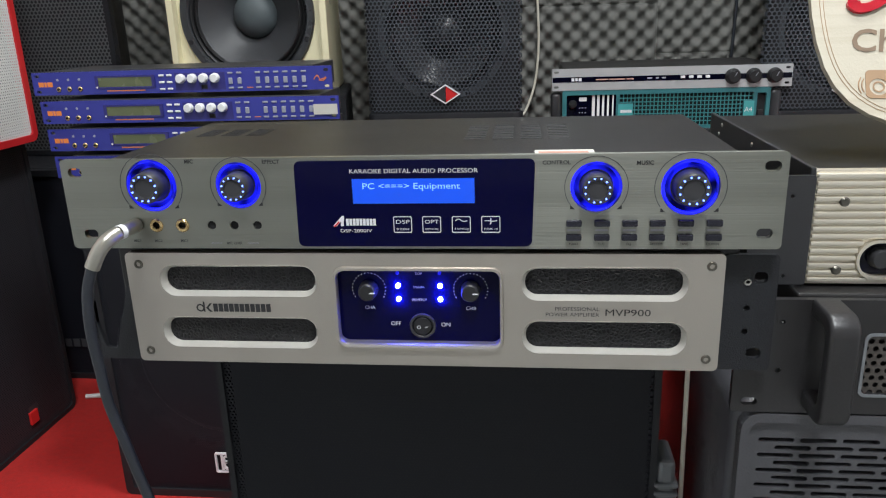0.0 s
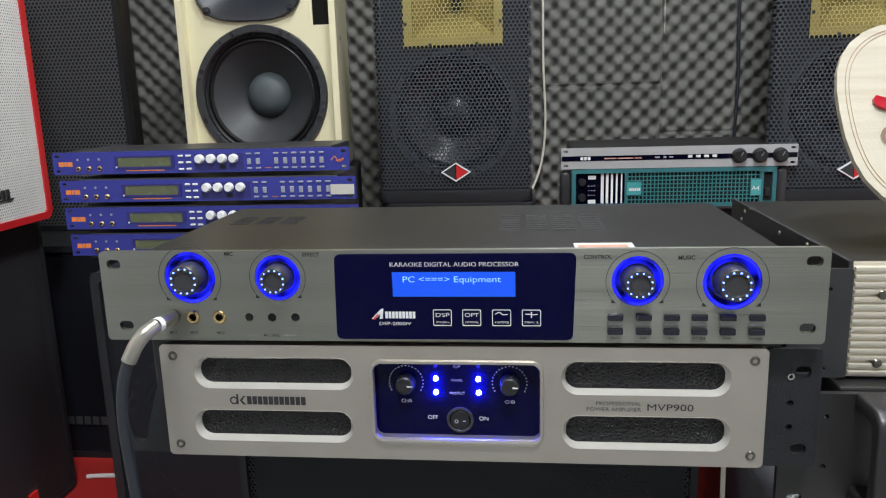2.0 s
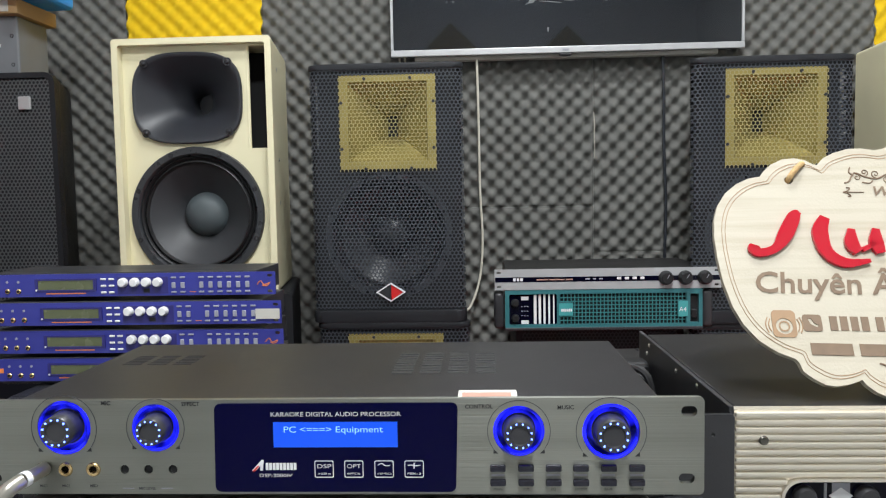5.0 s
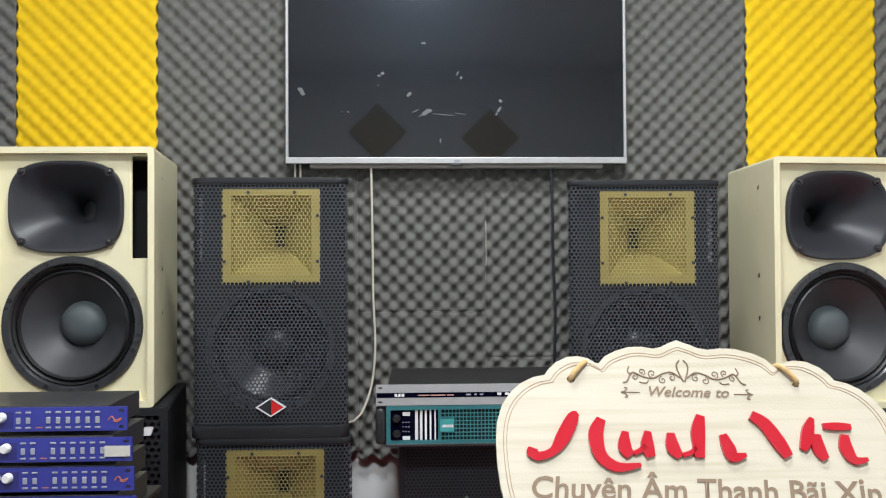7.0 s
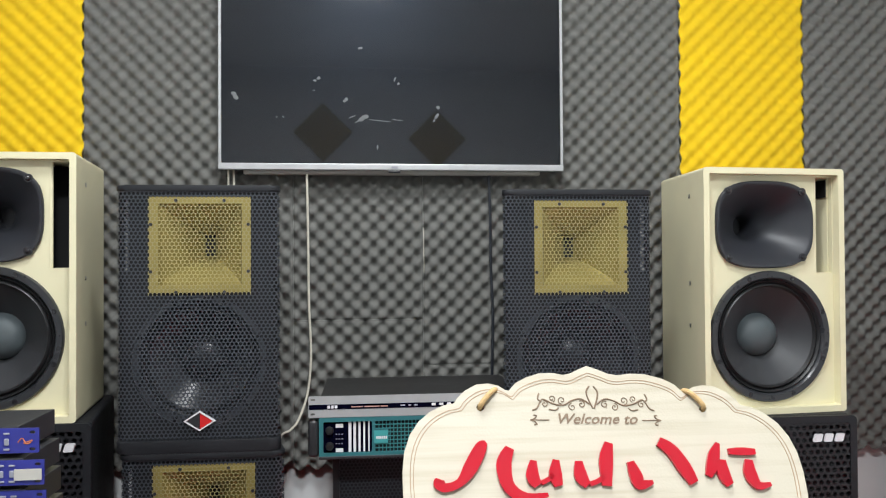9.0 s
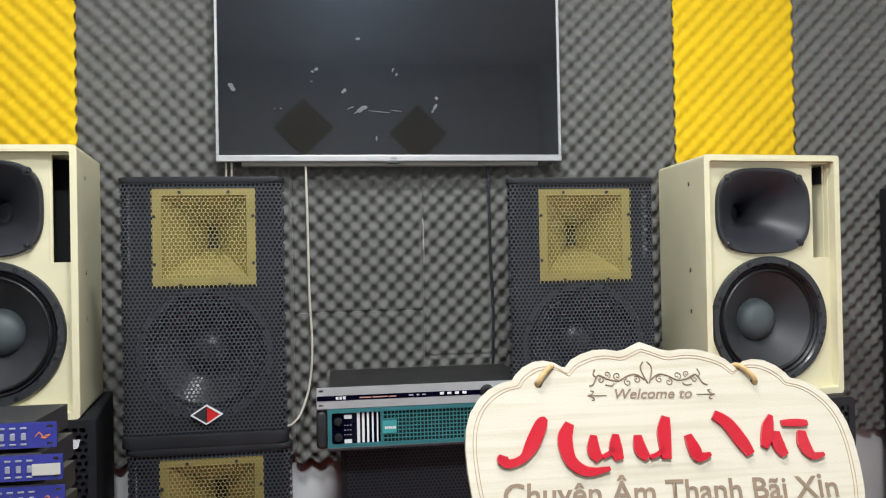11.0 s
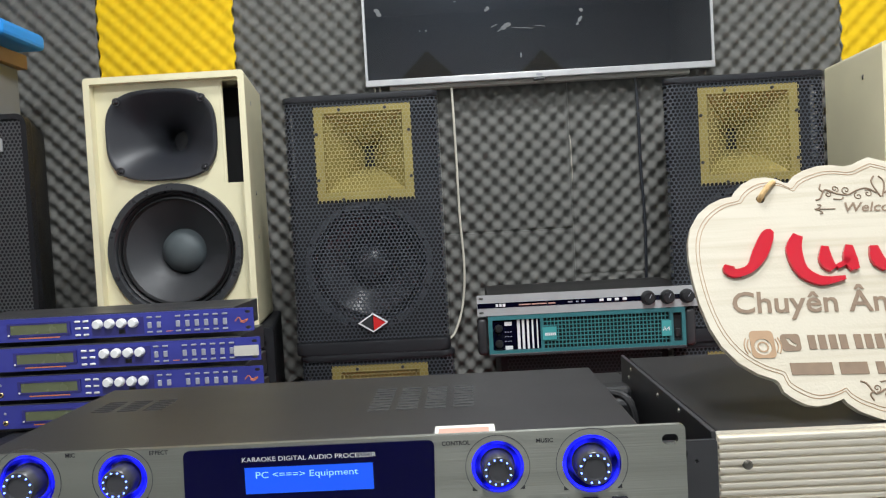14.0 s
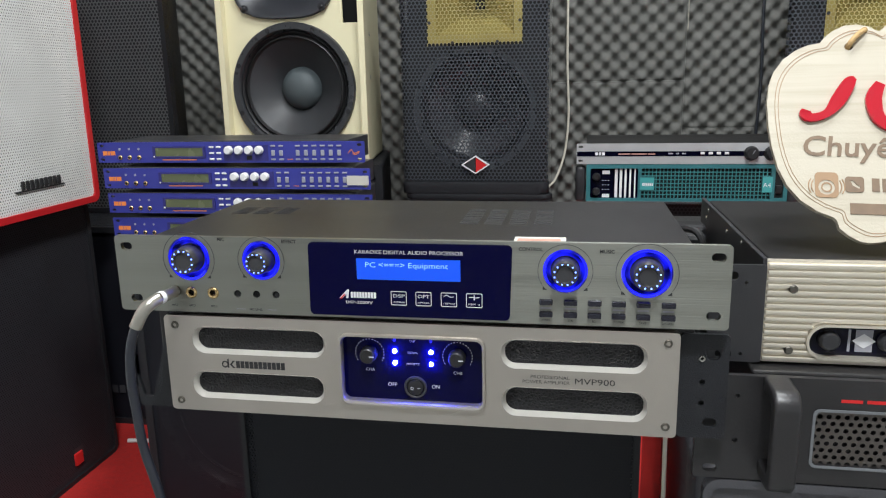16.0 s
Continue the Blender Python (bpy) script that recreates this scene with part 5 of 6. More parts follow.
# ---- stack beside it: ribbed silver amplifier, black amplifier, vented case ----
def silver_amp():
    x0, x1, z0, z1, y = 0.247, 0.650, 0.6035, 0.6855, 0.540
    t = thing("ribbed_amplifier", (0.447, 0.68, z0), "champagne silver ribbed-front amplifier with a black lid", "amplifier")
    part("chassis", box(x0 + 0.004, x1 - 0.004, y + 0.0105, 0.835, z0 - 0.001, z1 - 0.001, 0.0015), M["lid"], t)
    ox0, ox1, oz0, oz1 = 0.281, 0.520, 0.6095, 0.6345
    part("front_panel", plate(rrect(x0, x1, z0, z1, 0.0015, 2), [rrect(ox0, ox1, oz0, oz1, 0.0124, 8)], y + 0.003, y + 0.010), M["champagne"], t, "champagne aluminium front panel")
    r, zc = (oz1 - oz0) / 2 + 0.002, (oz0 + oz1) / 2
    for k in range(15):
        z = z0 + 0.0036 + k * 0.00535
        if abs(z - zc) < r + 0.0016:
            reach = r + 0.0005 - math.sqrt(max(r * r - max(abs(z - zc) - 0.0016, 0) ** 2, 0))
            spans = ((x0 + 0.0005, ox0 - 0.002 + reach - 0.0005), (ox1 + 0.002 - reach + 0.0005, x1 - 0.0005))
        else:
            spans = ((x0 + 0.0005, x1 - 0.0005),)
        for a, b in spans:
            part("rib", box(a, b, y, y + 0.0032, z - 0.0017, z + 0.0017, 0.0008), M["champagne"], t)
    part("window_rim", frame_ring(rrect(ox0 - 0.002, ox1 + 0.002, oz0 - 0.002, oz1 + 0.002, 0.0144, 8), rrect(ox0, ox1, oz0, oz1, 0.0124, 8), y - 0.001, y + 0.0028), M["champagne"], t)
    part("window", box(ox0, ox1, y + 0.0070, y + 0.0085, oz0, oz1), M["gloss"], t, "black oval control window")
    for a in (0.297, 0.340, 0.385):
        part("knob", lathe(a, y + 0.007, 0.622, [(0, -0.007), (0.006, -0.007), (0.0075, -0.005), (0.008, 0)], 20), M["black_s"], t, "black level knob", True)
    bars([(0.311, 0.313), (0.3165, 0.329), (0.354, 0.356)], y + 0.0068, 0.613, 0.631, M["print_g"], t)
    part("emblem", plate([(0.314, 0.622), (0.3225, 0.628), (0.331, 0.622), (0.3225, 0.616)], [], y + 0.0060, y + 0.0063), M["print_w"], t)
    for z in (0.664, 0.6145):
        part("panel_bolt", disc(0.2665, y - 0.0015, z, 0.0034, 0.003, 14, None, 0.001), M["fixing"], t, "dark screw head")
    ear = plate(rrect(0.205, 0.2465, z0, z1 - 0.003, 0.002, 3), [rrect(0.214, 0.226, 0.670, 0.677, 0.003), rrect(0.212, 0.224, 0.606, 0.613, 0.003), circle(0.232, 0.668, 0.0014, 8), circle(0.231, 0.610, 0.0014, 8)], y, y + 0.003)
    part("rack_ear", ear, M["black_s"], t, "black rack ear")
    part("side_rail", box(0.2435, 0.2470, y + 0.0032, 0.84, z0, z1 + 0.002, 0.0008), M["black_s"], t, "black side rail")
    for a, b in ((0.62, z1 - 0.003), (0.685, z1 - 0.006), (0.79, z1 - 0.004), (0.80, z1 - 0.014)):
        bm = lathe(0, 0, 0, [(0, 0.0012), (0.0015, 0.001), (0.0024, 0)], 10, None, "z")
        bmesh.ops.transform(bm, matrix=Matrix.Translation((0.2434, a, b)) @ Matrix.Rotation(radians(-90), 4, "Y"), verts=bm.verts)
        part("rail_screw", bm, M["steel"], t)
    part("rack_ear", box(0.6505, 0.688, y, y + 0.003, z0, z1 - 0.003, 0.0008), M["black_s"], t)
    return t


silver_amp()


def black_amp():
    y, z0, z1 = 0.515, 0.5150, 0.6015
    t = thing("handled_amplifier", (0.447, 0.68, z0), "black rack amplifier with a curved handle and honeycomb vent", "amplifier")
    part("chassis", box(0.238, 0.655, y + 0.012, 0.83, z0, z1, 0.002), M["lid"], t)
    hz0, hz1 = 0.531, 0.5755
    panel = plate(rrect(0.196, 0.690, z0, z1, 0.002, 2), [rrect(0.283, 0.52, hz0, hz1, 0.004, 4), rrect(0.203, 0.214, 0.588, 0.5945, 0.003), rrect(0.203, 0.214, 0.520, 0.5265, 0.003), circle(0.226, 0.585, 0.0018, 8), circle(0.226, 0.548, 0.0022, 8)], y, y + 0.005)
    part("front_panel", panel, M["panel_k"], t, "black painted front panel")
    part("vent_rim", frame_ring(rrect(0.281, 0.522, hz0 - 0.002, hz1 + 0.002, 0.005, 4), rrect(0.283, 0.52, hz0, hz1, 0.004, 4), y - 0.001, y - 0.0001), M["grey"], t)
    part("honeycomb_vent", box(0.2835, 0.5195, y + 0.002, y + 0.003, hz0, hz1), M["g_hex"], t, "grey honeycomb vent")
    # added near-black sheet: the shade behind the honeycomb is painted
    part("vent_shade_sheet", box(0.2835, 0.5195, y + 0.0085, y + 0.0095, hz0, hz1), M["dark"], t)
    # block handle: a rounded bow cut from a thick bar
    def bow(ya, za, zb, r):
        pts = [(y + 0.0002, zb)]
        for cz, a0 in ((zb - r, 90), (za + r, 180)):
            pts += [(ya + r + r * math.cos(radians(a0 + q)), cz + r * math.sin(radians(a0 + q))) for q in (0, 18, 36, 54, 72, 90)]
        return pts + [(y + 0.0002, za)]
    out, inn = bow(y - 0.038, 0.5215, 0.6025, 0.014), bow(y - 0.026, 0.5335, 0.5905, 0.007)
    hd = bmesh.new()
    rings = [[hd.verts.new((xx, p, q)) for p, q in loop] for loop, xx in ((out, 0.2435), (out, 0.2625), (inn, 0.2625), (inn, 0.2435))]
    n = len(out)
    for ra, rb in zip(rings, rings[1:] + rings[:1]):
        for i in range(n - 1):
            hd.faces.new((ra[i], ra[i + 1], rb[i + 1], rb[i]))
    for i in (0, n - 1):
        hd.faces.new([ring[i] for ring in rings])
    bmesh.ops.recalc_face_normals(hd, faces=hd.faces)
    rim = [e for e in hd.edges if len(e.link_faces) == 2 and e.calc_face_angle() > 1.2 and abs(e.verts[0].co.x - e.verts[1].co.x) < 1e-6]
    bmesh.ops.bevel(hd, geom=rim, offset=0.0028, segments=3, affect="EDGES", profile=0.5)
    part("handle", hd, M["panel_k"], t, "thick black bow handle", True)
    bars([(0.30, 0.315), (0.318, 0.34), (0.343, 0.352)], y, 0.5835, 0.586, M["redp"], t)
    return t


black_amp()


def vented_case():
    x0, x1, y, z1 = 0.203, 0.700, 0.515, 0.5145
    t = thing("vented_cabinet", (0.45, 0.75, 0), "black moulded cabinet with rows of vent slots on its front", "cabinet")
    bm = box(x0, x1, y + 0.012, 1.0, 0.0, z1, 0.014, 3)
    part("body", bm, M["case"], t, "black moulded body", True)
    holes = []
    for r in range(17):
        z = 0.490 - r * 0.0064
        for c in range(8):
            a = 0.219 + c * 0.0295 + (0.012 if r % 2 else 0)
            holes.append((a, z))
    loops = [rrect(a, a + 0.0258, z - 0.0019, z + 0.0019, 0.0018, 2) for a, z in holes]
    part("vent_panel", plate(rrect(x0 + 0.008, x1 - 0.008, 0.02, z1 - 0.008, 0.008, 4), loops, y + 0.004, y + 0.0105), M["case"], t, "front panel with vent slots")
    # added near-black sheet gives the slots their shade by colour
    part("vent_shade_sheet", box(x0 + 0.012, x1 - 0.012, y + 0.0108, y + 0.0115, 0.03, z1 - 0.014), M["dark"], t)
    part("front_rim", frame_ring(rrect(x0 + 0.002, x1 - 0.002, 0.006, z1 - 0.001, 0.014, 5), rrect(x0 + 0.0082, x1 - 0.0082, 0.0202, z1 - 0.0082, 0.008, 4), y, y + 0.0112), M["case"], t)
    return t


vented_case()


def rear_case():
    """Flat black rack case behind the amplifiers; only its rear top edge shows."""
    x0, x1, y0, y1, z0, z1 = 0.138, 0.560, 0.864, 0.957, 0.5150, 0.6445
    t = thing("rack_case", (0.40, 0.91, z0), "flat black rack case with a white sticker on top", "rack case")
    part("case", box(x0, x1, y0, y1, z0, z1, 0.0015), M["lid"], t)
    part("sticker", box(x0 + 0.003, x0 + 0.018, y1 - 0.024, y1 - 0.003, z1 + 0.0001, z1 + 0.0006), M["tag"], t, "white sticker with a red mark")
    part("sticker_mark", tube([(x0 + 0.006, y1 - 0.018, z1 + 0.0008), (x0 + 0.014, y1 - 0.014, z1 + 0.0008), (x0 + 0.006, y1 - 0.009, z1 + 0.0008)], 0.0008, 5, None, 1), M["redp"], t)
    for a in (x0 + 0.026, x0 + 0.124):
        part("slot", box(a, a + 0.003, y1 - 0.014, y1 - 0.002, z1 - 0.0002, z1 + 0.0004), M["dark"], t)


rear_case()


# ---- wooden sign ----
def sign():
    cx, y, z = 0.4155, 0.556, 0.6868
    t = thing("wooden_sign", (cx, y, z), "scalloped pale plywood welcome sign with raised red lettering, leaning back", "sign")
    place = Matrix.Translation((cx, y, z)) @ Matrix.Rotation(radians(-27.3), 4, "X") @ Matrix.Translation((0, 0, 0.104)) @ Matrix.Rotation(radians(1.8), 4, "Y") @ Matrix.Translation((0, 0, -0.104))
    half = [(0, 0.2127), (-0.0087, 0.2093), (-0.0153, 0.2061), (-0.0228, 0.2045), (-0.0335, 0.2061), (-0.0457, 0.2056), (-0.0585, 0.2017), (-0.0677, 0.1968), (-0.0735, 0.1903), (-0.0766, 0.1908), (-0.0826, 0.1946), (-0.0909, 0.1964), (-0.1008, 0.1954), (-0.1107, 0.1902), (-0.1172, 0.184), (-0.1204, 0.1792), (-0.1296, 0.1772), (-0.1398, 0.172), (-0.1491, 0.1637), (-0.1561, 0.1528), (-0.1602, 0.1395), (-0.1616, 0.1239), (-0.1609, 0.1062), (-0.1586, 0.0865), (-0.1539, 0.0674), (-0.1475, 0.0535), (-0.1378, 0.0418), (-0.1256, 0.0336), (-0.1142, 0.0294), (-0.1117, 0.0268), (-0.1099, 0.0207), (-0.1031, 0.0154), (-0.0952, 0.0115), (-0.0878, 0.0106), (-0.0791, 0.012), (-0.0724, 0.0143), (-0.0689, 0.0157), (-0.0664, 0.0119), (-0.0598, 0.0069), (-0.051, 0.0034), (-0.0441, 0.001), (-0.03, 0), (-0.012, 0.002), (0, 0.007)]
    half = [(a * 1.021, b - 0.003 * max(0.0, 1 - b / 0.06)) for a, b in half]
    outer = [(a + 0.0035 * min(1, abs(a) / 0.12) - 0.004 * max(0, 1 - abs(a) / 0.06), b) for a, b in half + [(-a, b) for a, b in half[-2:0:-1]]]

    def inset(k):
        return [(a * (1 - k / 0.16), 0.104 + (b - 0.104) * (1 - k / 0.104)) for a, b in outer]
    hole = [circle(s * 0.0950 - 0.0024, 0.1760, 0.0034, 14) for s in (-1, 1)]
    bm = plate(outer, hole, 0, 0.005)
    bmesh.ops.transform(bm, matrix=place, verts=bm.verts)
    part("board", bm, M["sign"], t, "pale birch plywood board")
    for k in (0.0060, 0.0085):
        ring = [(a, -0.0001, b) for a, b in inset(k)]
        bm = tube(ring + [ring[0]], 0.00032, 4, None, 2)
        bmesh.ops.transform(bm, matrix=place, verts=bm.verts)
        part("engraved_line", bm, M["brown"], t)

    def put(name, bm, material, label="", smooth=False):
        bmesh.ops.transform(bm, matrix=place, verts=bm.verts)
        return part(name, bm, material, t, label, smooth)
    lettering("Welcome to", -0.001, -0.0006, 0.1625, 0.0088, M["print_b"], t, 0.067, "CENTER", "engraved_lettering", 0.35, place, "", 0.02)
    lettering("Chuyên Âm Thanh Bãi Xịn", 0.003, -0.0006, 0.0792, 0.0176, M["print_b"], t, 0.276, "CENTER", "engraved_lettering", 0.10, place, "", 0.022)
    # shop name as plain raised strokes
    def stroke(pts, w):
        bm = bmesh.new()
        rows = []
        for i, (a, b, k) in enumerate(pts):
            p0, p1 = pts[max(i - 1, 0)], pts[min(i + 1, len(pts) - 1)]
            d = Vector((p1[0] - p0[0], p1[1] - p0[1])).normalized()
            nx, nz = -d.y * w * k, d.x * w * k
            rows.append([bm.verts.new((a + nx, y2, b + nz)) if s > 0 else bm.verts.new((a - nx, y2, b - nz)) for s, y2 in ((1, -0.0032), (-1, -0.0032), (-1, -0.0002), (1, -0.0002))])
        for p, q in zip(rows, rows[1:]):
            for i in range(4):
                bm.faces.new((p[i], p[(i + 1) % 4], q[(i + 1) % 4], q[i]))
        bm.faces.new(rows[0]), bm.faces.new(rows[-1])
        return bm

    def curve(ctrl, n=7):
        out = []
        P = [Vector(c) for c in ctrl]
        for i in range(len(P) - 1):
            p0, p1, p2, p3 = P[max(i - 1, 0)], P[i], P[i + 1], P[min(i + 2, len(P) - 1)]
            for k in range(n):
                u = k / n
                out.append(tuple(0.5 * ((2 * p1) + (p2 - p0) * u + (2 * p0 - 5 * p1 + 4 * p2 - p3) * u * u + (3 * p1 - p0 - 3 * p2 + p3) * u ** 3)))
        return out + [tuple(P[-1])]
    swashes = [
        [(-0.1310, 0.1175, 0.7), (-0.1315, 0.1145, 1.2), (-0.1265, 0.1110, 0.9), (-0.1150, 0.1150, 0.9), (-0.1060, 0.1270, 1.5), (-0.0975, 0.1420, 1.3), (-0.0930, 0.1463, 0.5)],
        [(-0.0740, 0.1420, 1.0), (-0.0795, 0.1290, 1.6), (-0.0765, 0.1120, 1.3), (-0.0640, 0.1035, 1.0), (-0.0455, 0.1055, 0.4)],
        [(-0.0555, 0.1320, 0.7), (-0.0570, 0.1200, 1.4), (-0.0530, 0.1125, 0.9)],
        [(-0.0370, 0.1325, 0.7), (-0.0385, 0.1210, 1.4), (-0.0365, 0.1120, 0.9)],
        [(-0.0185, 0.1315, 0.8), (-0.0180, 0.1200, 1.4), (-0.0130, 0.1125, 0.8)],
        [(0.0080, 0.1463, 0.9), (0.0040, 0.1320, 1.5), (0.0025, 0.1120, 1.0)],
        [(0.0240, 0.1310, 0.8), (0.0270, 0.1200, 1.4), (0.0300, 0.1130, 1.1), (0.0405, 0.1150, 0.4)],
        [(0.0500, 0.1475, 1.0), (0.0600, 0.1400, 1.4), (0.0690, 0.1250, 1.5), (0.0745, 0.1140, 1.0)],
        [(0.0875, 0.1195, 0.7), (0.0915, 0.1270, 1.2), (0.0955, 0.1370, 1.2), (0.1000, 0.1460, 0.5)],
        [(0.1010, 0.1325, 0.8), (0.1005, 0.1210, 1.4), (0.1045, 0.1125, 0.8)],
        [(0.1240, 0.1325, 0.8), (0.1230, 0.1210, 1.4), (0.1280, 0.1120, 0.9), (0.1385, 0.1130, 0.4)],
        [(0.1080, 0.1392, 0.6), (0.1160, 0.1393, 0.8), (0.1240, 0.1392, 0.8), (0.1310, 0.1390, 0.6)],
        [(-0.0500, 0.1145, 0.5), (-0.0440, 0.1175, 0.5), (-0.0400, 0.1210, 0.5)],
        [(-0.0110, 0.1135, 0.5), (-0.0040, 0.1160, 0.5), (0.0010, 0.1200, 0.5)],
    ]
    for s in swashes:
        put("red_shape", stroke(curve([(a - 0.0015, b, k) for a, b, k in s]), 0.0038), M["acrylic"], "raised glossy red shape")
    # contact lines as bars, with the two pictograms
    put("speaker_pictogram", frame_ring(rrect(-0.1265, -0.1090, 0.0440, 0.0650, 0.0035), circle(-0.1178, 0.0525, 0.0062, 18), -0.0006, -0.0002), M["brown"], "engraved loudspeaker pictogram")
    put("pictogram_ring", lathe(-0.1178, -0.0006, 0.0525, [(0.0030, 0), (0.0042, 0)], 18), M["brown"])
    for s in (-1, 1):
        for r in (0.0112, 0.0134):
            arc = [(-0.1178 + s * r * math.cos(radians(q)), -0.0003, 0.0535 + r * 0.9 * math.sin(radians(q))) for q in (-30, -10, 10, 30)]
            put("pictogram_arc", tube(arc, 0.0005, 4, None, 3), M["brown"])
    put("phone_pictogram", frame_ring(rrect(-0.1042, -0.0902, 0.0490, 0.0620, 0.0025), [(-0.1002, 0.0585), (-0.0985, 0.0545), (-0.0940, 0.0520), (-0.0930, 0.0540), (-0.0960, 0.0555), (-0.0978, 0.0588)], -0.0006, -0.0002), M["print_b"], "engraved telephone pictogram")
    for z0, z1, spans in ((0.0500, 0.0610, [(-0.0845 + k * 0.0076 + (k // 4) * 0.003, -0.0790 + k * 0.0076 + (k // 4) * 0.003) for k in range(10)] + [(0.016 + k * 0.0076 + (k // 4) * 0.003, 0.0215 + k * 0.0076 + (k // 4) * 0.003) for k in range(10)]),
                          (0.0310, 0.0400, [(-0.101, -0.071), (-0.066, -0.046), (-0.040, -0.034), (-0.029, -0.015), (-0.010, 0.010), (0.016, 0.056), (0.062, 0.084)])):
        for a, b in spans:
            put("printed_bar", box(a, b, -0.0006, -0.0002, z0, z1), M["print_b"])
    # scrolls above and below
    def scroll(name, pts, r):
        put(name, tube([(p, -0.0003, q) for p, q in pts], r, 5, None, 4), M["print_b"])
    for zc, fl in ((0.1800, 1), (0.0195, -1)):
        for s in (-1, 1):
            def at(u, v):
                return s * u - 0.002, zc + fl * v
            scroll("engraved_stem", [at(0.003, -0.001), at(0.010, 0.0035), at(0.018, 0.0020), at(0.026, -0.0020), at(0.035, -0.0005), at(0.043, 0.0030), at(0.048, -0.0045), at(0.052, -0.0062)], 0.0007)
            for u, v, r, q, w in ((0.0100, -0.0012, 0.0034, 60, 1), (0.0180, -0.0034, 0.0034, 80, -1), (0.0265, 0.0022, 0.0036, 270, 1), (0.0350, 0.0036, 0.0030, 250, -1), (0.0415, -0.0010, 0.0030, 80, 1)):
                scroll("engraved_scroll", [at(u + r * (1 - k / 13) * math.cos(radians(q + w * k * 42)), v + r * (1 - k / 13) * math.sin(radians(q + w * k * 42))) for k in range(11)], 0.00045)
            scroll("engraved_leaf", [at(0.0006, -0.0045), at(0.0042, 0.0050), at(0.0046, 0.0105), at(0.0018, 0.0145)], 0.0007)
            scroll("engraved_leaf", [at(0.0455, 0.0080), at(0.0470, 0.0035), at(0.0440, 0.0010)], 0.0007)
            scroll("engraved_leaf", [at(0.0300, -0.0040), at(0.0325, -0.0062), at(0.0380, -0.0055)], 0.0006)
    for s in (-1, 1):
        put("engraved_arrow", tube([(s * 0.0395 - 0.001, -0.0004, 0.1655), (s * 0.0545 - 0.001, -0.0004, 0.1655)], 0.00045, 5), M["print_b"])
        for q in (-1, 1):
            put("engraved_barb", tube([(s * 0.0555 - 0.001, -0.0004, 0.1655), (s * 0.0520 - 0.001, -0.0004, 0.1655 + q * 0.0012), (s * 0.0500 - 0.001, -0.0004, 0.1655 + q * 0.0036), (s * 0.0525 - 0.001, -0.0004, 0.1655 + q * 0.0040)], 0.0005, 5, None, 4), M["print_b"])
        rope = [(s * u - 0.0024, v, w) for u, v, w in ((0.0955, 0.004, 0.1752), (0.0948, -0.0025, 0.1772), (0.0915, -0.0035, 0.1818), (0.0870, -0.0032, 0.1868), (0.0830, -0.0015, 0.1905), (0.0805, 0.004, 0.1915), (0.080, 0.009, 0.188))]
        put("rope_loop", tube(rope, 0.0022, 9), M["rope"], "twisted jute rope loop", True)
    # easel strut behind
    put("strut", box(-0.01, 0.01, 0.0052, 0.009, 0.02, 0.10, 0.001), M["sign"])
    bm = box(0.4075, 0.4275, 0.6685, 0.6715, 0.6866, 0.7995)
    part("back_leg", bm, M["sign"], t)


sign()


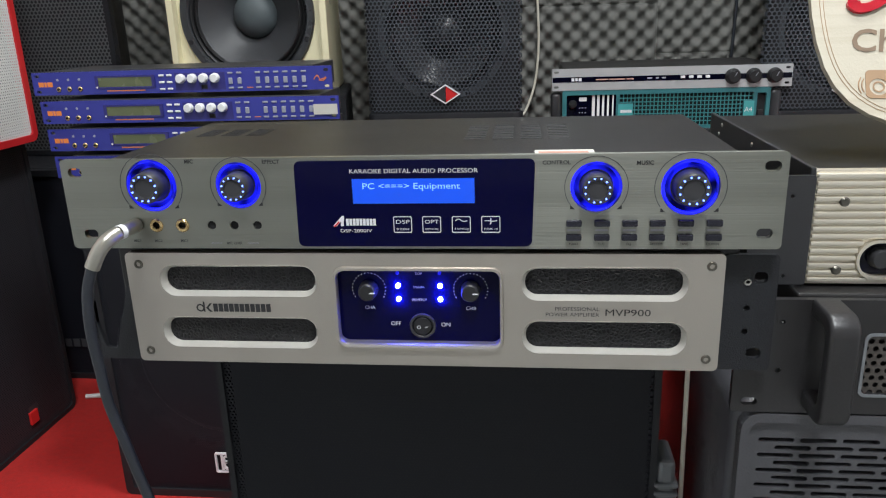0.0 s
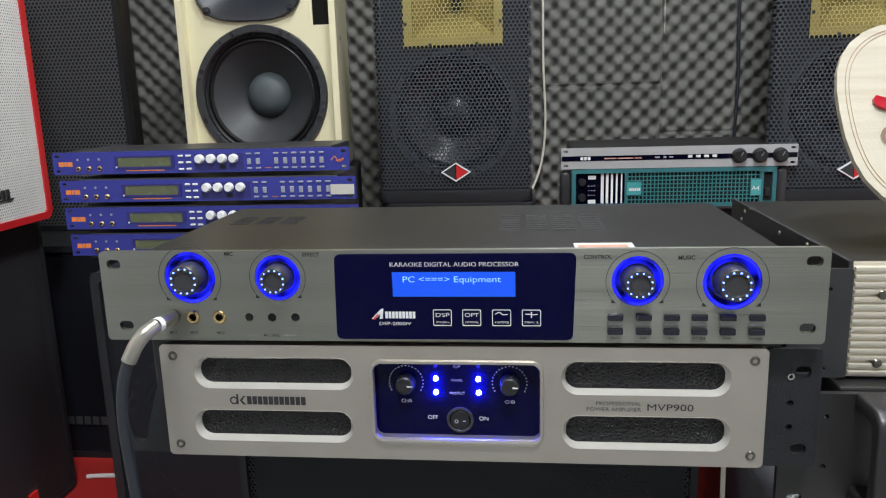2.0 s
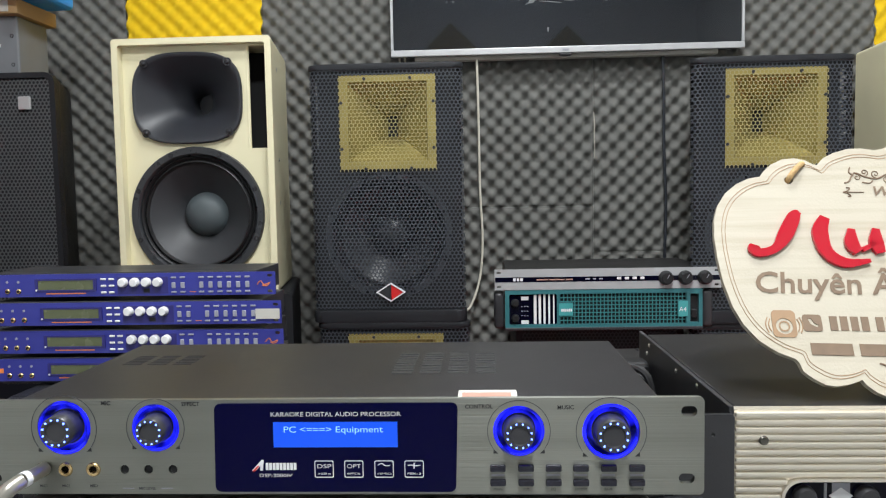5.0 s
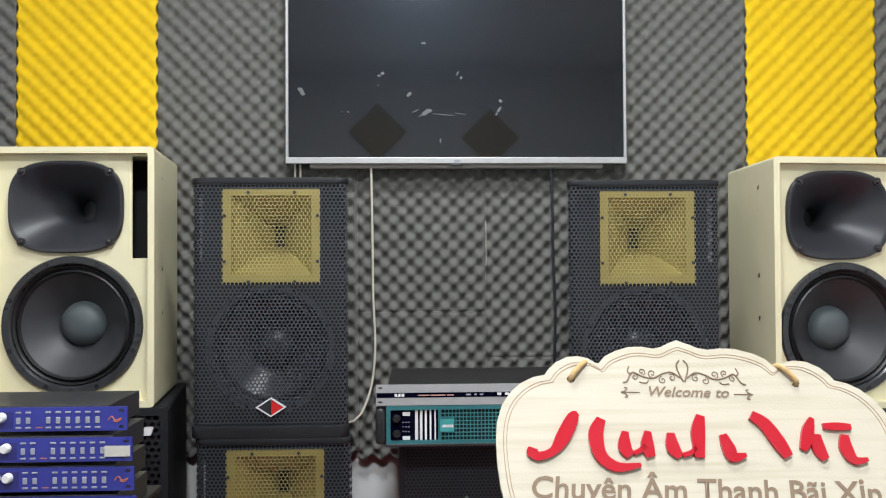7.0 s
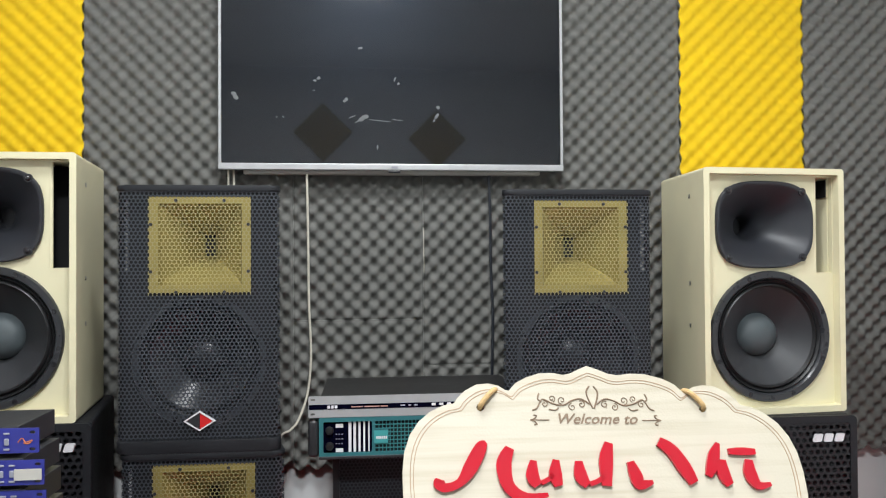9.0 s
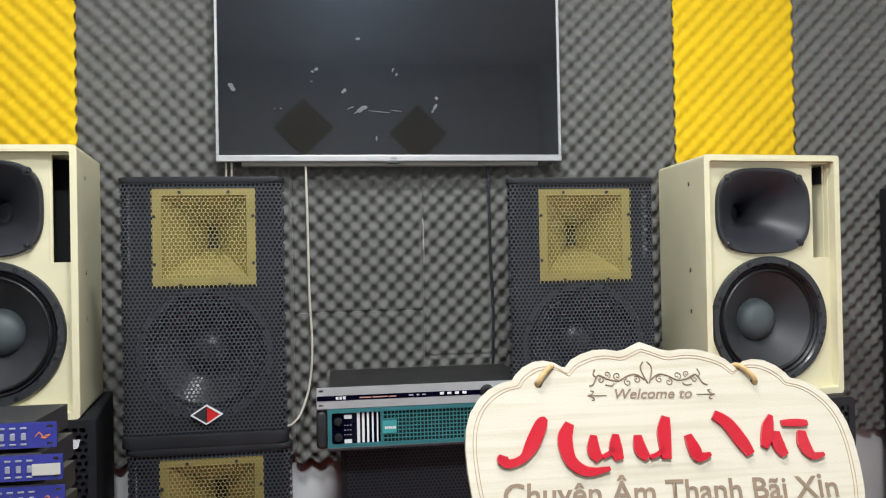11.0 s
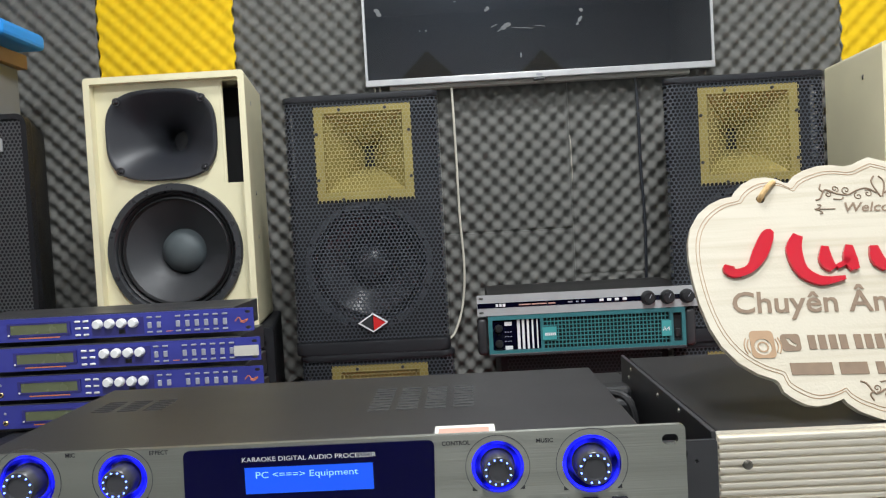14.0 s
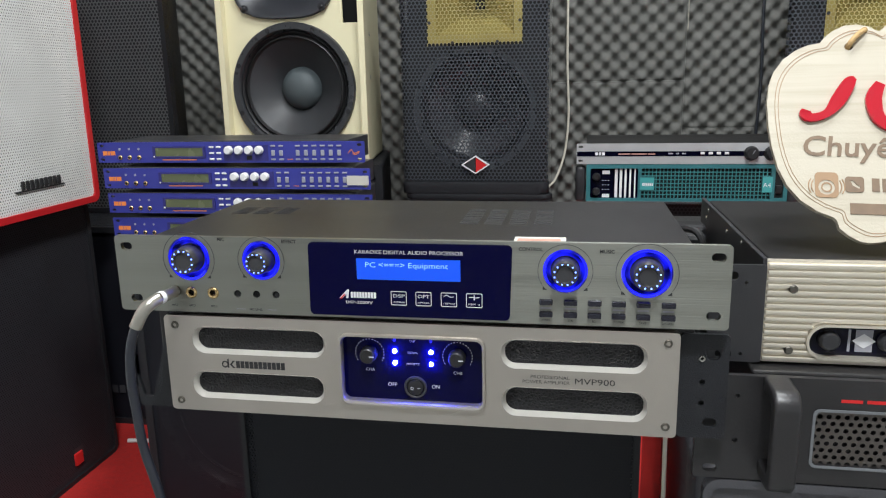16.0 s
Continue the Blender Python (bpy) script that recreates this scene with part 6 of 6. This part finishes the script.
# ---- blue signal processors ----
def blue_unit():
    x0, x1, z0, z1, y = -0.745, -0.250, 0.690, 0.7265, 1.175
    t = thing("blue_processor", ((x0 + x1) / 2, y, z0), "blue-fronted rack signal processor in a stack of four", "signal processor", "stack of blue processors")
    part("chassis", box(x0 + 0.03, x1 - 0.030, y + 0.0032, y + 0.133, z0 + 0.0008, z1 + 0.002, 0.0012), M["black_s"], t)
    holes = [rrect(a - 0.004, a + 0.004, z - 0.0022, z + 0.0022, 0.002, 3) for a in (x0 + 0.009, x1 - 0.009) for z in (z0 + 0.006, z1 - 0.006)]
    part("front_panel", plate(rrect(x0, x1, z0 + 0.0006, z1, 0.001, 2), holes, y, y + 0.003), M["blue"], t, "deep blue front panel")
    zc = (z0 + z1) / 2
    bars([(x0 + 0.010, x0 + 0.019), (x0 + 0.020, x0 + 0.024), (x0 + 0.025, x0 + 0.034)], y, zc - 0.0045, zc + 0.003, M["orange"], t, "maker_badge")
    for k in range(3):
        a = x0 + 0.0437 + k * 0.0184
        part("input_jack", disc(a, y - 0.002, zc - 0.0085, 0.0042, 0.0019, 12, None, 0.001), M["brass"], t, "brass-plated input jack")
        part("jack_hole", disc(a, y - 0.0034, zc - 0.0085, 0.0021, 0.0012, 10), M["dark"], t)
        part("indicator", disc(a, y - 0.001, zc + 0.0065, 0.0020, 0.0009, 8), M["key"], t)
    part("display_frame", frame_ring(rrect(x0 + 0.108, x0 + 0.208, zc - 0.009, zc + 0.011, 0.001, 2), rrect(x0 + 0.113, x0 + 0.203, zc - 0.0065, zc + 0.0085, 0.0008, 2), y - 0.002, y - 0.0001), M["blue_d"], t)
    part("display", box(x0 + 0.113, x0 + 0.203, y - 0.0012, y - 0.0002, zc - 0.0065, zc + 0.0085), M["green_lcd"], t, "unlit olive display")
    part("display_light", disc(x0 + 0.1105, y - 0.0026, zc - 0.0068, 0.0016, 0.0006, 8), M["print_w"], t)
    bars([(x0 + 0.125, x0 + 0.190)], y, zc - 0.0135, zc - 0.0118, M["orange"], t)
    for i in range(2):
        for j in range(3):
            part("key", box(x0 + 0.2150 + i * 0.0130, x0 + 0.2240 + i * 0.0130, y - 0.0022, y - 0.0001, zc - 0.0130 + j * 0.0105, zc - 0.0098 + j * 0.0105, 0.0008, 1), M["white"], t)
    part("knob_field", box(x0 + 0.2415, x0 + 0.3235, y - 0.0005, y - 0.0001, zc - 0.0145, zc + 0.0125), M["blue_d"], t)
    for k in range(4):
        part("knob", lathe(x0 + 0.252 + k * 0.0187, y - 0.0006, zc + 0.004, [(0, -0.009), (0.0056, -0.009), (0.0070, -0.007), (0.0075, 0)], 16), M["white"], t, "white rotary knob", True)
    part("socket", box(x0 + 0.284, x0 + 0.294, y - 0.0008, y - 0.0006, zc - 0.0125, zc - 0.006), M["dark"], t)
    for k in range(2):
        part("fader_key", box(x0 + 0.3295 + k * 0.0145, x0 + 0.3360 + k * 0.0145, y - 0.0025, y - 0.0001, zc - 0.0060, zc + 0.0035, 0.0008, 1), M["key"], t)
    for k in range(6):
        part("fader_key", box(x0 + 0.3740 + k * 0.0147, x0 + 0.3805 + k * 0.0147, y - 0.0025, y - 0.0001, zc - 0.0060, zc + 0.0040, 0.0008, 1), M["key"], t)
    for k in [0.3295, 0.3440] + [0.3740 + 0.0147 * i for i in range(6)]:
        for dz in (0.0110, -0.0120):
            part("small_key", box(x0 + k - 0.001, x0 + k + 0.0075, y - 0.0020, y - 0.0001, zc + dz - 0.0014, zc + dz + 0.0014, 0.0006, 1), M["key"], t)
    bars([(x0 + 0.358, x0 + 0.368)], y, zc - 0.0125, zc - 0.0115, M["orange"], t)
    em = [(x0 + 0.466, y - 0.0004, zc - 0.002), (x0 + 0.472, y - 0.0004, zc + 0.004), (x0 + 0.477, y - 0.0004, zc - 0.002), (x0 + 0.486, y - 0.0004, zc + 0.001), (x0 + 0.481, y - 0.0004, zc - 0.004), (x0 + 0.474, y - 0.0004, zc - 0.003)]
    part("emblem", tube(em, 0.0007, 5, None, 4), M["orange"], t, "orange emblem")
    return t


bu = blue_unit()
stack = [bu]
for k, (dx, dy) in enumerate(((0.009, -0.004), (0.010, 0.0), (0.012, 0.003))):
    stack.append(copy_thing(bu, Matrix.Translation((-0.4975 + dx, 1.175 + dy, 0.690 - 0.0455 * (k + 1)))))
t = thing("paper_tag", (-0.262, 1.170, 0.655), "blank white paper tag stuck on a blue processor", "label")
part("paper", box(-0.281, -0.243, 1.1672, 1.1682, 0.6530, 0.6690), M["tag"], t)
t = thing("spacer_box", (-0.49, 1.27, 0.547), "flat black box under the blue processors", "box")
part("case", box(-0.71, -0.26, 1.19, 1.36, 0.5465, 0.5532, 0.001), M["lid"], t)


# ---- teal amplifier with a mixer on top ----
def teal_amp():
    x0, x1, z0, z1, y = 0.124, 0.546, 0.5465, 0.6335, 1.640
    t = thing("teal_amplifier", (0.335, 1.8, z0), "teal-fronted power amplifier with a square mesh grille", "amplifier")
    part("chassis", box(x0 + 0.004, x1 - 0.004, y + 0.012, 1.92, z0 - 0.001, z1, 0.002), M["lid"], t)
    for a, b in ((x0 - 0.024, x0 - 0.001), (x1 + 0.001, x1 + 0.024)):
        part("rack_handle", box(a, b, y + 0.004, y + 0.05, z0 + 0.002, z1 - 0.004, 0.008, 3), M["black_s"], t, "black rack handle", True)
    c0, c1, gx0, gx1 = x0 + 0.009, x0 + 0.112, x0 + 0.119, x1 - 0.052
    w = [rrect(c0, c1, z0 + 0.012, z1 - 0.009, 0.003, 3), rrect(x1 - 0.026, x1 - 0.008, z0 + 0.014, z1 - 0.011, 0.002, 3)]
    g = [(gx0, z0 + 0.012), (gx1 + 0.018, z0 + 0.012), (gx1 + 0.018, z0 + 0.026), (gx1, z0 + 0.026), (gx1, z1 - 0.026), (gx1 + 0.018, z1 - 0.026), (gx1 + 0.018, z1 - 0.009), (gx0, z1 - 0.009), (gx0, z1 - 0.028), (gx0 + 0.028, z1 - 0.028), (gx0 + 0.028, z0 + 0.030), (gx0, z0 + 0.030)]
    part("front_panel", plate(rrect(x0, x1, z0, z1, 0.003, 3), w + [g], y, y + 0.008, None), M["teal"], t, "teal painted front panel")
    part("lower_edge", box(x0, x1, y - 0.003, y + 0.01, z0 - 0.012 + 0.0115, z0 + 0.0055, 0.001), M["black_s"], t)
    # shade behind the mesh, painted as a near-black sheet
    part("mesh_shade_sheet", box(gx0 - 0.002, gx1 + 0.02, y + 0.0085, y + 0.010, z0 + 0.011, z1 - 0.008), M["dark"], t)
    for k in range(1, 34):
        a = gx0 + k * (gx1 + 0.018 - gx0) / 34
        lo, hi = (z0 + 0.012, z1 - 0.009)
        part("mesh_bar", box(a - 0.0009, a + 0.0009, y + 0.003, y + 0.005, lo, hi), M["teal_m"], t)
    for k in range(1, 8):
        z = z0 + 0.012 + k * (z1 - z0 - 0.021) / 8
        part("mesh_bar", box(gx0, gx1 + 0.018, y + 0.0024, y + 0.0044, z - 0.0009, z + 0.0009), M["teal_m"], t)
    part("control_field", box(c0, c1, y + 0.0052, y + 0.007, z0 + 0.011, z1 - 0.008), M["gloss"], t, "black control field")
    for k in range(5):
        a = c0 + 0.053 + k * 0.0105
        part("white_stripe", box(a, a + 0.0062 - k * 0.0008, y + 0.0046, y + 0.0050, z0 + 0.013, z1 - 0.010), M["white"], t)
    for z in (z0 + 0.026, z1 - 0.028):
        part("knob", lathe(c0 + 0.013, y + 0.005, z, [(0, -0.010), (0.006, -0.010), (0.008, -0.007), (0.009, 0)], 20), M["rubber"], t, "black level knob", True)
    for z in (z0 + 0.017, z1 - 0.018):
        part("white_mark", box(c0 + 0.026, c0 + 0.042, y + 0.0046, y + 0.0050, z - 0.004, z + 0.004), M["white"], t)
    for k in range(3):
        for j in range(3):
            part("indicator", box(c0 + 0.026 + j * 0.006, c0 + 0.029 + j * 0.006, y + 0.0046, y + 0.0050, z0 + 0.030 + k * 0.010, z0 + 0.032 + k * 0.010), M["print_g"], t)
    part("badge_plate", box(gx0 - 0.003, gx0 + 0.027, y - 0.001, y - 0.0002, z0 + 0.031, z1 - 0.029), M["teal_l"], t)
    bars([(gx0 + 0.002 + k * 0.004, gx0 + 0.005 + k * 0.004) for k in range(6)], y - 0.001, z0 + 0.040, z0 + 0.046, M["print_w"], t, "maker_mark")
    part("badge_plate", box(gx1 + 0.0005, gx1 + 0.021, y - 0.001, y - 0.0002, z0 + 0.027, z1 - 0.027), M["teal_l"], t)
    lettering("A4", gx1 + 0.010, y - 0.0014, z0 + 0.038, 0.010, M["print_w"], t)
    part("switch", box(x1 - 0.023, x1 - 0.011, y + 0.001, y + 0.007, z0 + 0.024, z0 + 0.042, 0.002), M["rubber"], t, "black rocker switch")
    part("switch_field", box(x1 - 0.027, x1 - 0.007, y + 0.0072, y + 0.0078, z0 + 0.013, z1 - 0.010), M["dark"], t)
    return t


teal_amp()


def mixer():
    x0, x1, z0, z1, y = 0.102, 0.585, 0.6345, 0.6790, 1.640
    t = thing("silver_mixer", (0.34, 1.75, z0), "slim silver-fronted mixer with three black knobs on the teal amplifier", "mixer")
    part("chassis", box(x0 + 0.025, x1 - 0.025, y + 0.006, 1.90, z0 + 0.0005, z1 - 0.001, 0.0015), M["lid"], t)
    holes = [rrect(a - 0.005, a + 0.005, z - 0.0025, z + 0.0025, 0.0022, 3) for a in (x0 + 0.009, x1 - 0.009) for z in (z0 + 0.007, z1 - 0.007)]
    part("front_panel", plate(rrect(x0, x1, z0, z1, 0.0015, 2), holes, y, y + 0.0055), M["silver"], t, "brushed silver front panel")
    part("black_band", box(x0 + 0.001, x1 - 0.001, y - 0.0006, y - 0.0001, z0 + 0.017, z0 + 0.0275), M["gloss"], t)
    bars([(x0 + 0.040, x0 + 0.046), (x0 + 0.048, x0 + 0.053), (x0 + 0.055, x0 + 0.061)], y - 0.0006, z0 + 0.019, z0 + 0.0255, M["print_w"], t, "maker_mark")
    bars([(x0 + 0.09, x0 + 0.115), (x0 + 0.118, x0 + 0.15), (x0 + 0.153, x0 + 0.168)], y - 0.0006, z0 + 0.0205, z0 + 0.0230, M["faded"], t)
    bars([(x0 + 0.195, x0 + 0.205), (x0 + 0.212, x0 + 0.218), (x0 + 0.224, x0 + 0.232)], y - 0.0006, z0 + 0.021, z0 + 0.024, M["print_g"], t)
    for k in range(4):
        part("button", box(x0 + 0.262 + k * 0.0165, x0 + 0.271 + k * 0.0165, y - 0.003, y - 0.0007, z0 + 0.0205, z0 + 0.0260, 0.0008), M["white"], t, "white button")
    for k in range(3):
        part("knob", lathe(x0 + 0.366 + k * 0.041, y - 0.0006, z0 + 0.0225, [(0, -0.014), (0.0115, -0.014), (0.0135, -0.012), (0.0150, -0.002), (0.0158, 0)], 28), M["rubber"], t, "black rotary knob", True)
        part("knob_rim", lathe(x0 + 0.366 + k * 0.041, y - 0.0006, z0 + 0.0225, [(0.0104, -0.0142), (0.0108, -0.0146), (0.0114, -0.0142)], 28), M["bolt"], t, "thin dark rim", True)
        a = x0 + 0.366 + k * 0.041
        part("pointer", plate([(a - 0.0006, z0 + 0.0225), (a + 0.0008, z0 + 0.0225), (a + 0.0052, z0 + 0.0305), (a + 0.0040, z0 + 0.0310)], [], y - 0.0152, y - 0.0147), M["print_g"], t)
    return t


mixer()


# ---- wall cables and loose wires ----
t = thing("television_cable", (0.07, 1.99, 0.5), "thin white cable hanging from the television", "cable")
part("cable", tube([(0.069, 2.035, 1.215), (0.071, 2.02, 1.17), (0.073, 2.025, 1.02), (0.074, 2.03, 0.86), (0.079, 2.03, 0.72), (0.070, 2.025, 0.62), (0.048, 2.0, 0.555), (0.030, 1.98, 0.535), (0.0, 1.985, 0.50), (-0.02, 2.03, 0.3), (-0.02, 2.04, 0.006)], 0.0030, 8), M["cable_w"], t, "", True)
for a in (-0.134, -0.120):
    t = thing("bracket_cable", (a, 2.03, 0.5), "short cream cable hanging from the television bracket", "cable", "cables under the television")
    part("cable", tube([(a, 2.034, 1.2085), (a + 0.001, 2.031, 1.17), (a - 0.002, 2.032, 1.05), (a - 0.001, 2.033, 0.80), (a, 2.034, 0.52)], 0.0026, 8), M["cable_w"], t, "", True)
t = thing("wall_cable", (0.56, 2.03, 0.66), "thin black cable hanging down the foam", "cable")
part("cable", tube([(0.556, 2.04, 1.22), (0.560, 2.04, 1.1), (0.561, 2.042, 0.96), (0.566, 2.042, 0.82), (0.563, 2.04, 0.69), (0.56, 2.045, 0.55), (0.56, 2.05, 0.40)], 0.0040, 8), M["cable"], t, "", True)
t = thing("loose_thread", (0.379, 2.046, 0.93), "thin white thread hanging in the joint of the foam", "thread")
part("thread", tube([(0.3785, 2.052, 1.056), (0.3795, 2.046, 1.03), (0.3790, 2.045, 0.99), (0.3800, 2.045, 0.955), (0.3792, 2.047, 0.934)], 0.0009, 6), M["cable_w"], t, "", True)
t = thing("amplifier_cord", (0.165, 0.57, 0.3), "thin cream cord hanging below the power amplifier", "cord")
part("cord", tube([(0.1865, 0.612, 0.556), (0.1865, 0.612, 0.50), (0.1875, 0.612, 0.42), (0.1885, 0.612, 0.30), (0.190, 0.61, 0.15), (0.192, 0.60, 0.006)], 0.0021, 8), M["cable_w"], t, "", True)
t = thing("loose_wire", (0.0, 0.76, 0.645), "cream and dark wires lying behind the processor", "wire")
part("cream_wire", tube([(-0.11, 0.735, 0.648), (-0.095, 0.74, 0.670), (-0.06, 0.75, 0.682), (0.0, 0.755, 0.685), (0.03, 0.757, 0.679), (0.06, 0.76, 0.684), (0.11, 0.765, 0.683), (0.13, 0.77, 0.67), (0.14, 0.77, 0.648)], 0.0028, 8), M["cable_w"], t, "cream wire", True)
part("dark_wire", tube([(-0.135, 0.775, 0.648), (-0.130, 0.775, 0.672), (-0.117, 0.775, 0.683), (-0.103, 0.775, 0.672), (-0.085, 0.775, 0.680), (-0.070, 0.775, 0.684), (-0.055, 0.775, 0.672), (-0.048, 0.775, 0.648)], 0.0045, 8), M["cable_k"], t, "dark braided wire", True)
t = thing("plug_bundle", (0.215, 0.76, 0.60), "bundle of black plugs and cables between the amplifiers", "cable bundle")
part("plug", box(0.195, 0.232, 0.72, 0.76, 0.640, 0.668, 0.005), M["rubber"], t)
part("cable", tube([(0.20, 0.74, 0.665), (0.205, 0.72, 0.675), (0.222, 0.70, 0.67), (0.228, 0.70, 0.62), (0.225, 0.72, 0.55)], 0.0035, 8), M["cable_k"], t, "", True)
part("plug", box(0.205, 0.240, 0.77, 0.80, 0.635, 0.668, 0.005), M["rubber"], t)
part("shelf_pin", box(0.196, 0.236, 0.70, 0.82, 0.600, 0.640, 0.003), M["rubber"], t)
